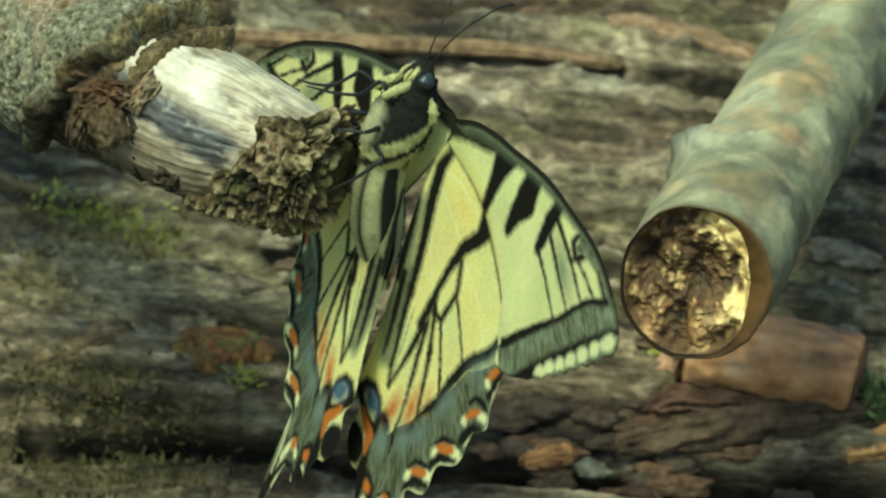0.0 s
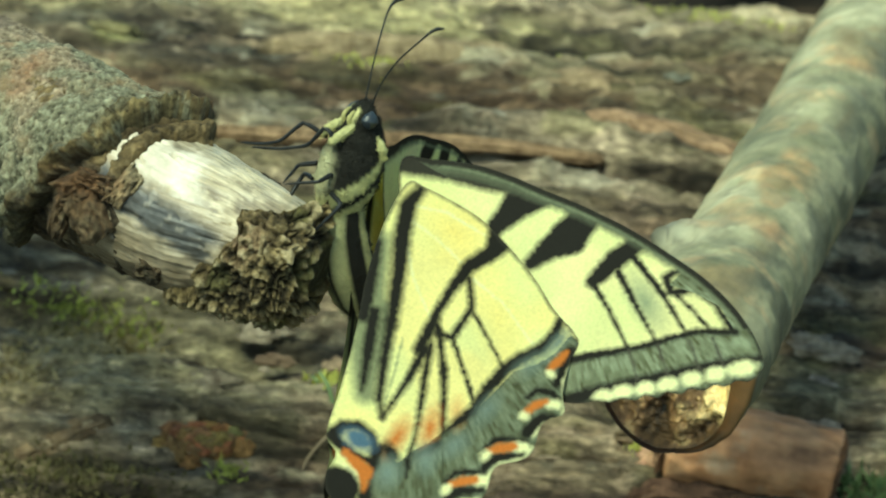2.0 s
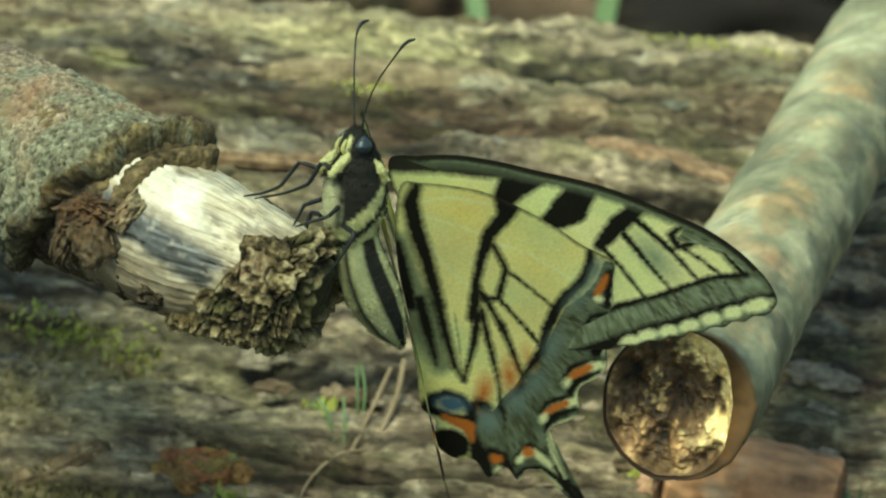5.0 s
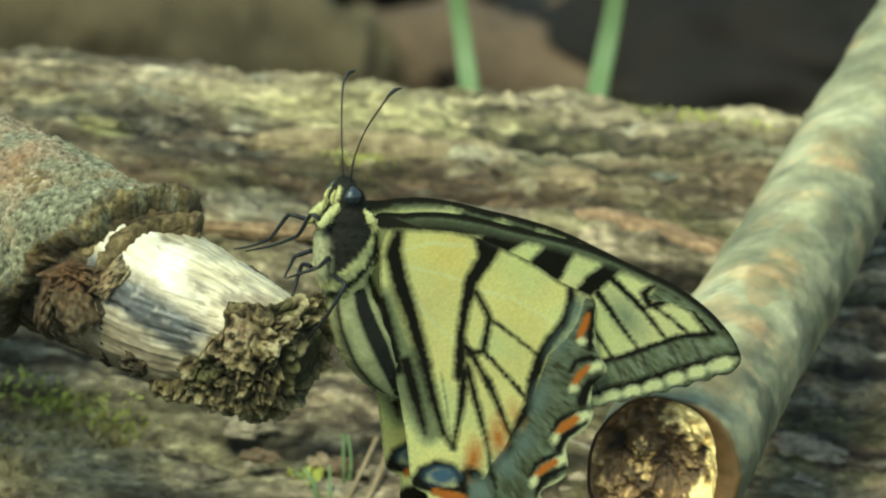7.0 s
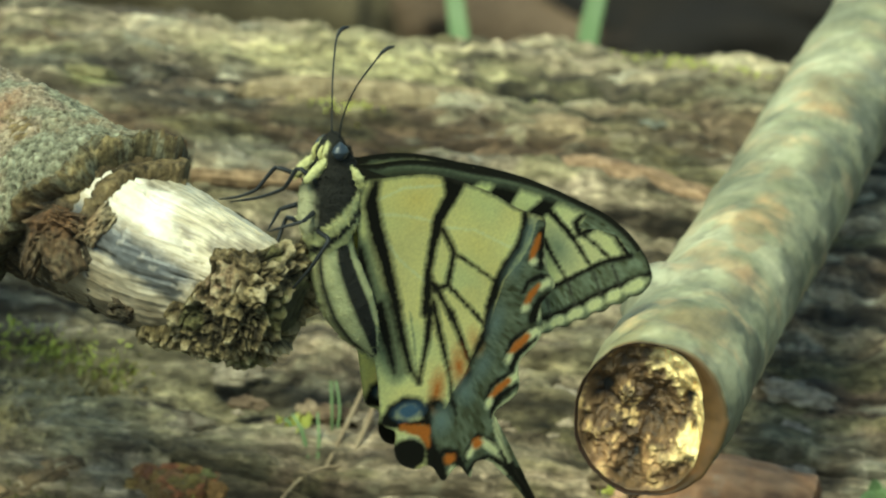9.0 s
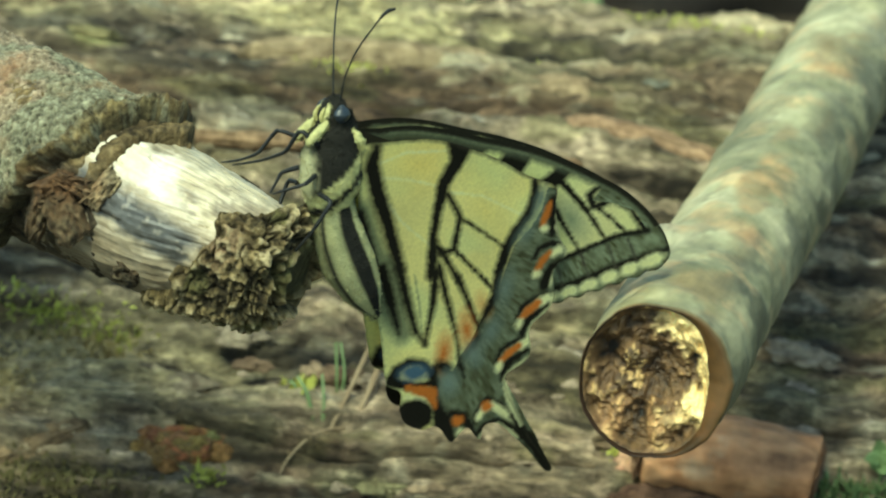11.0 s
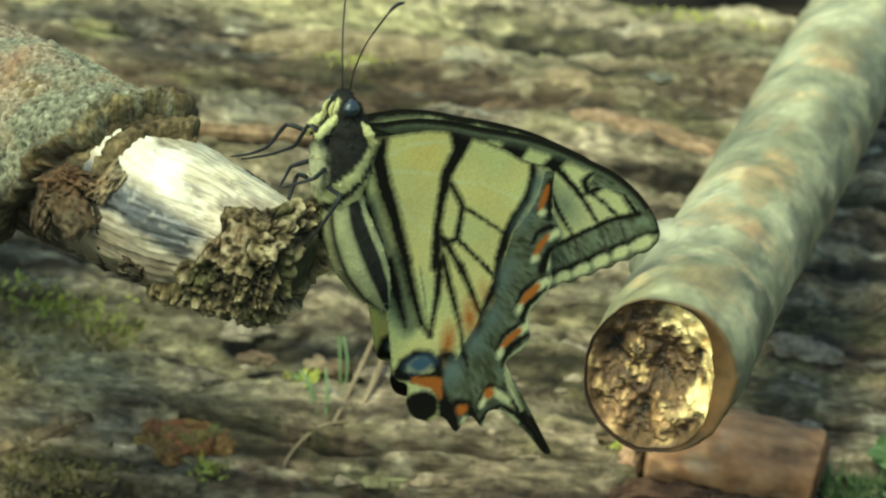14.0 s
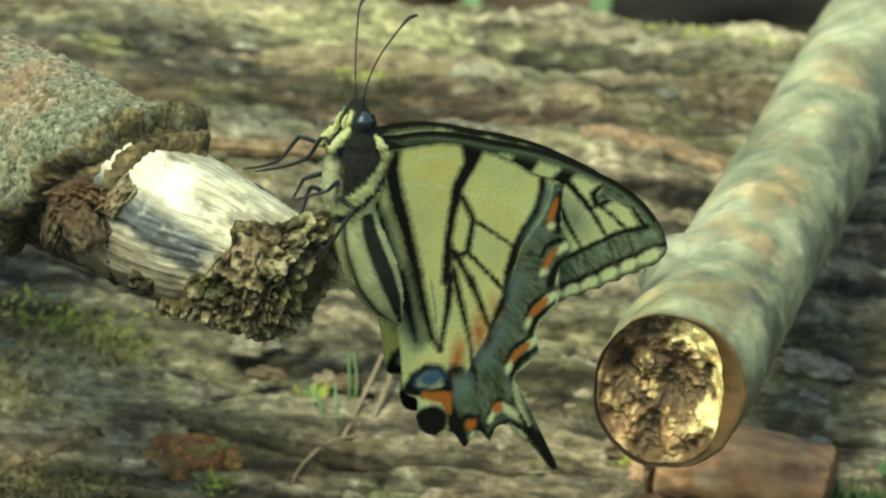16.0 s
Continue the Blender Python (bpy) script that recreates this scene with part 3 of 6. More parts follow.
        ring = [i for i in range(n)] + [n * (i + 1) - 1 for i in range(1, n)] + [k - 1 - i for i in range(1, n)] + [k - n - n * i for i in range(1, n - 1)]
        side = [(ring[i - 1], ring[i], ring[i] + k, ring[i - 1] + k) for i in range(len(ring))]
        tn = np.array([[1, 0.8, 0.55]]) * (tint * (1 + 0.5 * np_noise(np.stack([u * 5, vv * 5, 0 * u], 1), 13)))[:, None]
        mesh_object("bark_scale", np.vstack([top, bot]), [tuple(q) for q in f] + side, M_BARK, inner, colors=np.maximum(np.vstack([tn, tn]), 0.05), attr="tone")
    return stub


stub = build_stub()

# ---- the sawn branch that leans on the log ----


def build_branch():
    br = new("cut_branch")
    tagged(br, "smooth grey-green cut branch with a rotten golden hollow end", "branch")
    axis = spline([eye_point(1150, 690, 0.53), eye_point(1262, 500, 0.566), eye_point(1400, 270, 0.612), eye_point(1530, 40, 0.665), eye_point(1660, -190, 0.72), eye_point(1900, -620, 0.84)], 240)
    rad = np.interp(np.linspace(0, 1, 240), [0, 0.05, 0.12, 0.3, 0.6, 1], [0.0098, 0.0096, 0.0092, 0.0090, 0.0092, 0.0094])
    sides = 200
    d = np.gradient(axis, axis=0)
    d /= np.linalg.norm(d, axis=1)[:, None]
    s1 = np.cross(d, [1.0, 0.0, 0.0])
    s1 /= np.linalg.norm(s1, axis=1)[:, None]
    s2 = np.cross(d, s1)
    a = np.linspace(0, 2 * np.pi, sides, endpoint=False)
    u = np.cos(a)[None, :, None] * s1[:, None] + np.sin(a)[None, :, None] * s2[:, None]
    # sloping saw cut: slide the first rings along the axis into the cut's plane
    c, s = math.cos(radians(22)), math.sin(radians(22))
    nrm = np.array([-0.16, -c - 0.05, s - 0.22])
    nrm /= np.linalg.norm(nrm)
    centre = axis[0]
    first = centre + rad[0] * u[0]
    slide = ((centre - first) @ nrm) / (d[0] @ nrm)
    S = np.linspace(0, 1, 240)
    fade = 1 - smooth(S, 0.0, 0.16)
    base = axis[:, None] + rad[:, None, None] * u + (fade[:, None] * slide[None])[:, :, None] * d[0][None, None]
    P = base.reshape(-1, 3)
    U = np.broadcast_to(u, base.shape).reshape(-1, 3)
    knot = eye_point(1140, 455, 0.556)
    kd = np.linalg.norm(P - knot, axis=1)
    wrinkle = np_noise(np.stack([np.repeat(S, sides) * 150, np.tile(a, 240) * 1.6, 0 * kd], 1), 3)
    off = 0.00025 * fbm(P * 260, 3, 0.5, 5) + 0.0004 * np_noise(P * 90, 7) + 0.00018 * wrinkle + 0.0034 * np.exp(-(kd / 0.0042) ** 2) * (1 + 0.35 * np_noise(P * 600, 9))
    v = P + U * off[:, None]
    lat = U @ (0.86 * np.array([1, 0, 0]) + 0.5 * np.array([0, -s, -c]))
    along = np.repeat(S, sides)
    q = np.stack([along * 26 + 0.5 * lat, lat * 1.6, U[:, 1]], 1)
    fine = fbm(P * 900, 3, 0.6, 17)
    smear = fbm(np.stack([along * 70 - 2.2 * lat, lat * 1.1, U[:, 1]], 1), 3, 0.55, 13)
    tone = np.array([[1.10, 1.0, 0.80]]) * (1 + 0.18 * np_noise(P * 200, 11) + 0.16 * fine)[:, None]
    # cream highlights painted along the branch's left side
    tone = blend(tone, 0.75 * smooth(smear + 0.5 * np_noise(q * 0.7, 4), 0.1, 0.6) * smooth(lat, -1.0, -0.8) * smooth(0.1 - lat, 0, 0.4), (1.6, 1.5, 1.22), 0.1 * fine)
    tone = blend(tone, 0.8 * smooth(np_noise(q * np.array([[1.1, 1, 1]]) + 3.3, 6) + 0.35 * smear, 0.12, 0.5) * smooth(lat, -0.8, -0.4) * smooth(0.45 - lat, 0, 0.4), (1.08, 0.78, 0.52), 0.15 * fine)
    # right side: grey blotches that also hold painted shade
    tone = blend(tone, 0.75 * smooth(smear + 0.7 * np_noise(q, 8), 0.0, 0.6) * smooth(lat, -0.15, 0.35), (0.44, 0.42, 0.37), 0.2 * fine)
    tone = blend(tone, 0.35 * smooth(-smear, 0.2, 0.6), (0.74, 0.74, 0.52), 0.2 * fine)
    tone = blend(tone, 0.75 * np.exp(-(kd / 0.0048) ** 2), (0.72, 0.74, 0.74), 0.6 * np_noise(P * 800, 21))
    tone = blend(tone, 0.8 * np.exp(-(kd / 0.0052) ** 2) * smooth(np.abs(np_noise(P * 450, 22)), 0.15, 0.0), (0.2, 0.19, 0.18))
    rim = smooth(np.repeat(S, sides), 0.004, 0.0)[:, None]
    tone = tone * (1 - rim) + np.array([[0.4, 0.25, 0.14]]) * rim
    # outer bark, then its cut edge turning into the wood
    n_in = 5
    ring0 = v[:sides]
    rightness = np.clip((ring0 - centre) @ np.array([1, 0, 0]) / 0.0095, 0, 1)
    lip = 0.0004 + 0.0026 * rightness ** 2
    inward = centre + slide[:, None] * d[0] - ring0
    inward /= np.linalg.norm(inward, axis=1)[:, None]
    rings, tones = [], []
    for k in range(1, n_in + 1):
        f = k / n_in
        rings.append(ring0 + inward * (lip * f)[:, None] + nrm * (0.0002 * math.sin(f * 3.1)) - nrm * 0.0009 * f * f)
        tones.append(np.tile(np.array([[0.46, 0.24, 0.12]]), (sides, 1)) * (0.22 + 0.78 * rightness[:, None]) * (1 + 0.2 * np_noise(rings[-1] * 900, 3))[:, None])
    allv = np.vstack(rings[::-1] + [v])
    allt = np.vstack(tones[::-1] + [tone])
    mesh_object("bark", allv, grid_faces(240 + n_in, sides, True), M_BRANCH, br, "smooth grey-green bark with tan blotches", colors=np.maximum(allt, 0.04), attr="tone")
    # rotten wood filling the cut
    m = 90
    rr = np.linspace(0, 1, m)
    inner = rings[-1]
    cen = inner.mean(0)
    pts = (cen + rr[:, None, None] * (inner[None] - cen)).reshape(-1, 3)
    rho = np.repeat(rr, sides)
    chunk = fbm(pts * 300, 4, 0.55, 19)
    flake = fbm(pts * 1100, 3, 0.6, 21)
    cell = np.abs(fbm(pts * 260, 3, 0.55, 23))
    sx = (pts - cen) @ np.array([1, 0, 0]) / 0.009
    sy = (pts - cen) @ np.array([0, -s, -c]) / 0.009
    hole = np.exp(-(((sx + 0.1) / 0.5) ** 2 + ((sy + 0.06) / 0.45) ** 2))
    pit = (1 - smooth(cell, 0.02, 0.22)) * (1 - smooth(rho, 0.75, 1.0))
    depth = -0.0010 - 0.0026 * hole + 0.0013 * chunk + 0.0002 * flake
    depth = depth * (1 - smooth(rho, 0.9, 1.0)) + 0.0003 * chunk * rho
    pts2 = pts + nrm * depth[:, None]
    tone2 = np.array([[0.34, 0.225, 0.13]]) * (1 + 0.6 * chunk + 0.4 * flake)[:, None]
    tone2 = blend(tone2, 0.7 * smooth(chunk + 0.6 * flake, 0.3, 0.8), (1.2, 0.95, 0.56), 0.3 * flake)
    # sunlight on the right inner wall, painted as a pale arc
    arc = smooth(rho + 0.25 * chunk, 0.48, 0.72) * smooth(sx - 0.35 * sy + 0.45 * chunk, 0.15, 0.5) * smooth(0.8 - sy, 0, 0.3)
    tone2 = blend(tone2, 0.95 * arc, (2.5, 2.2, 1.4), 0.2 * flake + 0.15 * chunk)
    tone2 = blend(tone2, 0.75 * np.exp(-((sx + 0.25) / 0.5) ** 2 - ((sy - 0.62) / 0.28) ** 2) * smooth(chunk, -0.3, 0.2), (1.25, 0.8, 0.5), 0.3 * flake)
    # shade of the hollow and its pits painted dark
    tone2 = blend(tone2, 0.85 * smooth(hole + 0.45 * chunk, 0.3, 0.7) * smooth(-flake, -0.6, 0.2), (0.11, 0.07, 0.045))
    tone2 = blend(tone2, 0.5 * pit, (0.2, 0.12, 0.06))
    tone2 = np.maximum(tone2, 0.03)
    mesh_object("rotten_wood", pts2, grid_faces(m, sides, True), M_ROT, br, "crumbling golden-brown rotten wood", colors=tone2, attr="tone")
    return br


branch = build_branch()


def scatter_blades(name, spots, height, width, mat, seed, lean=0.5, label="", category="", count=200, spread=(0.006, 0.006), curl=0.3):
    """Many small tapering blades standing on the log, as one patch."""
    rng = np.random.default_rng(seed)
    xt = []
    for sx, sy in spots:
        x0, t0 = on_log(sx, sy)
        xt.append(np.stack([x0 + rng.normal(0, spread[0], count), radians(t0) + rng.normal(0, spread[1], count) / LOG_R], 1))
    x, t = np.vstack(xt).T
    n = len(x)
    r = LOG_R + log_relief(x, t)[0] - 0.0006
    turn = np.array(LOG.to_3x3())
    base = np.stack([x, -r * np.cos(t), r * np.sin(t)], 1) @ turn.T + np.array(LOG.translation)
    nrm = np.stack([0 * t, -np.cos(t), np.sin(t)], 1) @ turn.T
    dire = nrm + lean * rng.normal(0, 1, (n, 3)) + np.array([0, 0, 0.4])
    dire /= np.linalg.norm(dire, axis=1)[:, None]
    side = np.cross(dire, rng.normal(0, 1, (n, 3)))
    side /= np.linalg.norm(side, axis=1)[:, None]
    hgt = (height * rng.uniform(0.5, 1.2, n))[:, None]
    bend = np.cross(dire, side) * curl * hgt * rng.normal(0, 1, (n, 1))
    w = (width * rng.uniform(0.6, 1.3, n))[:, None]
    V = np.stack([base - side * w, base + side * w, base + dire * hgt * 0.55 + bend * 0.3 + side * w * 0.8, base + dire * hgt * 0.55 + bend * 0.3 - side * w * 0.8, base + dire * hgt + bend], 1).reshape(-1, 3)
    k = np.arange(n)[:, None] * 5
    Fc = np.vstack([k + np.array([[0, 1, 2]]), k + np.array([[0, 2, 3]]), k + np.array([[3, 2, 4]])])
    ob = mesh_object(name, V, Fc, mat, smooth=False)
    return tagged(ob, label, category, kind="stuff")


def crumb(name, x, y, size, mat, seed, lift=0.0, squash=(1, 1, 0.6), label="", category="", rough=0.35, group="", tone=(1, 1, 1)):
    """A lumpy small piece lying on the log."""
    n, m = 18, 24
    th = np.linspace(0, np.pi, n)
    ph = np.linspace(0, 2 * np.pi, m, endpoint=False)
    T, Ph = np.meshgrid(th, ph, indexing="ij")
    u = np.stack([np.sin(T) * np.cos(Ph), np.sin(T) * np.sin(Ph), np.cos(T)], -1).reshape(-1, 3)
    r = 1 + rough * fbm(u * 1.7 + seed * 3.1, 3, 0.55, seed)
    lx, lt = on_log(x, y)
    o = np.array(log_point(lx, lt, size * squash[2] * 0.35 + lift))
    e1 = np.array(LOG.to_3x3() @ Vector((1, 0, 0)))
    e3 = np.array(LOG.to_3x3() @ Vector((0, -math.cos(radians(lt)), math.sin(radians(lt)))))
    e2 = np.cross(e3, e1)
    q = u * r[:, None] * size
    v = o + np.outer(q[:, 0] * squash[0], e1) + np.outer(q[:, 1] * squash[1], e2) + np.outer(q[:, 2] * squash[2], e3)
    ton = np.array([tone]) * (1 + 0.35 * fbm(u * 4 + seed, 2, 0.5, seed))[:, None]
    ob = mesh_object(name, v, grid_faces(n, m, True), mat, colors=np.maximum(ton, 0.05), attr="tone")
    return tagged(ob, label, category, group)


# ---- pieces lying on the log ----


def log_rod(name, line, radii, mat, label, category, lift=0.0, seed=1, tone=(1, 1, 1), group="", n=90, sides=60, rough=0.25, round_ends=0.06, parent=None):
    """A stick, chip or splinter that follows the log's surface along a line of directions."""
    pts = []
    for (x, y) in line:
        lx, lt = on_log(x, y)
        pts.append(np.array(log_point(lx, lt, lift)))
    r0 = float(np.mean(radii))

    def shape(S, A, P):
        e = np.minimum(S, 1 - S)
        endr = np.sqrt(np.clip(1 - np.clip(1 - e / round_ends, 0, 1) ** 2, 0, 1))
        nz = fbm(P * 300 + seed, 3, 0.55, seed)
        gr = fbm(np.stack([S * 6, A * 5, 0 * S + seed], 1), 3, 0.55, seed + 3)
        R = np.interp(S, np.linspace(0, 1, len(radii)), radii)
        off = R * (endr - 1) + rough * r0 * (0.35 * nz + 0.5 * gr) * endr
        tn = np.array([tone]) * (1 + 0.25 * nz + 0.3 * gr)[:, None]
        return off, np.maximum(tn, 0.05), 0 * S
    ob = rough_tube(name, pts, radii, mat, parent, shape, n, sides, label if parent else "")
    return ob if parent else tagged(ob, label, category, group)


def log_piece(name, line, radii, mat, label, category, lift, seed, tone, rough=0.25, n=90):
    """A piece lying on the log: its body and two ragged broken ends."""
    thing = tagged(new(name), label, category)
    log_rod("body", line, radii, mat, "", "", lift, seed, tone, rough=rough, n=n, parent=thing)
    for (x0, y0), (x1, y1), r in ((line[0], line[1], radii[0]), (line[-1], line[-2], radii[-1])):
        d = 26 / math.hypot(x1 - x0, y1 - y0)
        ex, ey = (x1 - x0) * d, (y1 - y0) * d
        log_rod("broken_end", [(x0 - 0.35 * ex, y0 - 0.35 * ey), (x0 + 0.4 * ex, y0 + 0.4 * ey), (x0 + ex, y0 + ey)], [0.45 * r, 0.9 * r, 0.8 * r], mat, "ragged darker broken end", "", lift, seed + 31,
                tuple(0.62 * q for q in tone), n=30, sides=24, rough=0.6, round_ends=0.2, parent=thing)
    return thing


log_piece("wood_splinter", [(905, 255), (990, 248), (1100, 262), (1200, 292), (1300, 322)], [0.0010, 0.0026, 0.0032, 0.0030, 0.0022], M_CRUMB, "long tan splinter of wood lying along the log", "splinter", -0.0002, 3, (0.88, 0.72, 0.54), rough=0.28, n=160)
log_piece("dead_twig", [(300, 262), (480, 275), (660, 282), (860, 296), (1010, 318)], [0.0010, 0.0014, 0.0014, 0.0012, 0.0010], M_CRUMB, "thin brown dead twig along the log", "twig", 0.0012, 5, (0.85, 0.7, 0.5), n=140)
stick = tagged(new("broken_stick"), "short smooth reddish-brown broken stick lying on the log", "stick")
log_rod("bark", [(1120, 822), (1200, 836), (1300, 852), (1385, 868), (1428, 879)], [0.0058, 0.0060, 0.0060, 0.0058, 0.0054], M_STICK, "smooth reddish-brown bark", "", 0.0040, 7, (1, 1, 1), rough=0.08, round_ends=0.04, parent=stick)
log_rod("broken_end", [(1416, 876), (1424, 878), (1434, 881)], [0.0040, 0.0047, 0.0036], M_CRUMB, "dark worn broken end", "", 0.0040, 8, (0.5, 0.34, 0.24), rough=0.3, round_ends=0.3, parent=stick)
log_rod("broken_end", [(1106, 819), (1114, 821), (1124, 823)], [0.0030, 0.0048, 0.0046], M_CRUMB, "dark worn broken end", "", 0.0040, 9, (0.7, 0.5, 0.36), rough=0.5, round_ends=0.3, parent=stick)
log_piece("wood_chip", [(-25, 838), (60, 808), (140, 772)], [0.0016, 0.0026, 0.0018], M_CRUMB, "weathered grey-brown wood chip among moss", "wood chip", 0.001, 9, (0.55, 0.47, 0.33), rough=0.5)
log_piece("wood_chip", [(1405, 1000), (1470, 985), (1560, 962)], [0.0016, 0.0024, 0.0024], M_CRUMB, "tan rounded wood chip on the log", "wood chip", 0.001, 11, (1.2, 0.8, 0.42), rough=0.4)
log_piece("wood_chip", [(840, 1010), (880, 1004), (930, 1000)], [0.0012, 0.0018, 0.0012], M_CRUMB, "orange-brown wood chip on the log", "wood chip", 0.0008, 13, (0.95, 0.6, 0.34), rough=0.5)
log_piece("bark_strip", [(1000, 985), (1150, 955), (1300, 935), (1440, 925)], [0.0016, 0.0030, 0.0030, 0.0018], M_CRUMB, "dark brown rotting bark strip", "bark", 0.0005, 15, (0.3, 0.24, 0.19), rough=0.6, n=140)
log_piece("bark_strip", [(1060, 915), (1120, 905), (1200, 915), (1290, 905)], [0.0012, 0.0026, 0.0028, 0.0016], M_CRUMB, "dark brown rotting bark strip", "bark", 0.0006, 17, (0.3, 0.2, 0.16), rough=0.9, n=140)
log_piece("wood_ridge", [(420, 95), (560, 100), (700, 110), (860, 112)], [0.0016, 0.0034, 0.0034, 0.0018], M_CRUMB, "pale raised ridge of weathered wood", "wood ridge", -0.0012, 19, (0.95, 0.9, 0.66), rough=0.25, n=140)
log_piece("wood_ridge", [(880, 175), (980, 170), (1080, 180)], [0.0016, 0.0034, 0.0016], M_CRUMB, "pale raised ridge of weathered wood", "wood ridge", -0.0010, 21, (0.8, 0.74, 0.55), rough=0.3)
for k, (x, y, r, t) in enumerate(((1105, 846, 0.0022, (1.6, 1.2, 0.95)), (1135, 858, 0.0016, (1.4, 1.0, 0.7)), (1085, 862, 0.0014, (1.3, 0.9, 0.75)), (1160, 870, 0.0014, (0.9, 0.55, 0.4)))):
    crumb("fungus_crumb", x, y, r, M_CRUMB, 20 + k, 0.001, (1.2, 1, 0.9), "pale pinkish crumb of rotten wood", "crumb", 0.45, "pale crumbs by the stick", t)
rng_c = random.Random(11)
for k in range(48):
    ang, rad_ = rng_c.uniform(0, 6.28), math.sqrt(rng_c.random())
    crumb("husk", 304 + 76 * rad_ * math.cos(ang), 815 + 32 * rad_ * math.sin(ang), rng_c.uniform(0.0009, 0.0016), M_CRUMB, 40 + k, 0.0010 + 0.0022 * (1 - rad_), (1.2, 0.9, 0.8),
          "small reddish-brown husk in a heap on the log", "husk", 0.4, "heap of reddish husks", (0.80 * rng_c.uniform(0.6, 1.25), 0.58 * rng_c.uniform(0.7, 1.15), 0.26))
for k in range(44):
    x, y = rng_c.uniform(780, 1330), rng_c.uniform(900, 1075)
    g = rng_c.choice(((0.32, 0.25, 0.2), (0.42, 0.3, 0.22), (0.22, 0.19, 0.17), (0.28, 0.2, 0.16)))
    crumb("wood_crumb", x, y, rng_c.uniform(0.0008, 0.0022), M_CRUMB, 80 + k, -0.0003, (rng_c.uniform(1.3, 2.6), 0.8, 0.55), "small dark crumb of rotten wood", "crumb", 0.5, "rotten crumbs on the log", g)
for k in range(46):
    x, y = rng_c.uniform(360, 1330), rng_c.uniform(600, 880)
    g = rng_c.choice(((0.5, 0.42, 0.33), (0.75, 0.68, 0.55), (0.35, 0.3, 0.25), (0.9, 0.88, 0.78)))
    crumb("wood_crumb", x, y, rng_c.uniform(0.0006, 0.0016), M_CRUMB, 180 + k, 0.0, (rng_c.uniform(1.2, 2.4), 0.8, 0.5), "small grey-brown crumb of weathered wood", "crumb", 0.5, "weathered crumbs on the log", g)
for k, (x, y, r, t) in enumerate(((985, 655, 0.0034, (1.9, 1.95, 1.85)), (1395, 635, 0.0030, (1.6, 1.62, 1.5)), (1440, 650, 0.0020, (1.5, 1.5, 1.4)), (1360, 745, 0.0016, (1.4, 1.5, 1.6)), (1395, 702, 0.0018, (1.5, 1.5, 1.45)),
                                  (1410, 785, 0.0026, (1.6, 1.62, 1.55)), (1235, 118, 0.0030, (1.5, 1.55, 1.3)), (1440, 190, 0.0026, (1.6, 1.62, 1.5)), (1150, 160, 0.0018, (0.9, 1.1, 1.05)), (660, 868, 0.0032, (1.3, 1.45, 0.95)),
                                  (420, 605, 0.0026, (1.5, 1.52, 1.35)), (330, 690, 0.0024, (1.35, 1.35, 1.15)), (930, 165, 0.0028, (1.15, 1.2, 0.8)), (150, 70, 0.0030, (1.3, 1.4, 0.8)), (960, 1020, 0.0018, (1.0, 1.2, 1.15)), (1290, 905, 0.0016, (0.9, 1.15, 1.0)))):
    crumb("lichen_patch", x, y, r * 0.85, M_CRUMB, 300 + k, -0.0003, (1.5, 0.8, 0.3), "pale crusty lichen patch on the log", "lichen", 0.5, "lichen patches", tuple(0.52 * q for q in t))

scatter_blades("moss_clump", [(25, 528), (85, 545), (140, 552), (190, 575)], 0.0020, 0.0003, M_MOSS, 3, 1.0, "green moss clump on the log", "moss", 150, (0.0026, 0.0016))
scatter_blades("dry_moss_clump", [(110, 590), (60, 580), (160, 600), (-40, 660), (-10, 690)], 0.0020, 0.0003, M_MOSS_DRY, 4, 1.0, "brownish dry moss clump on the log", "moss", 200, (0.0032, 0.0022))
scatter_blades("moss_clump", [(-30, 870), (60, 905), (130, 925), (190, 955), (80, 985), (10, 1020), (180, 1030)], 0.0019, 0.0003, M_MOSS_DEEP, 5, 1.1, "green moss cushion on the log's flank", "moss", 210, (0.0042, 0.0028))
scatter_blades("dry_moss_clump", [(20, 880), (110, 880), (210, 920), (140, 990), (240, 985), (50, 1050), (260, 1040), (-60, 940)], 0.0019, 0.0003, M_MOSS_DEEP, 6, 1.1, "brownish dry moss on the log's flank", "moss", 200, (0.0045, 0.0030))
scatter_blades("moss_clump", [(960, 112), (1130, 72), (1200, 92), (1310, 108), (590, 135)], 0.0016, 0.00025, M_MOSS, 7, 0.8, "thin green moss on the log's crest", "moss", 150, (0.0028, 0.0012))
scatter_blades("moss_clump", [(1450, 905), (1490, 915), (1530, 905)], 0.0030, 0.0003, M_GRASS, 8, 0.7, "bright green moss tuft on the log", "moss", 170, (0.0022, 0.0016))
scatter_blades("moss_clump", [(350, 875), (520, 700), (1085, 822), (1115, 350)], 0.0026, 0.0003, M_MOSS, 9, 0.6, "small green moss tuft on the log", "moss", 50, (0.0012, 0.0010))


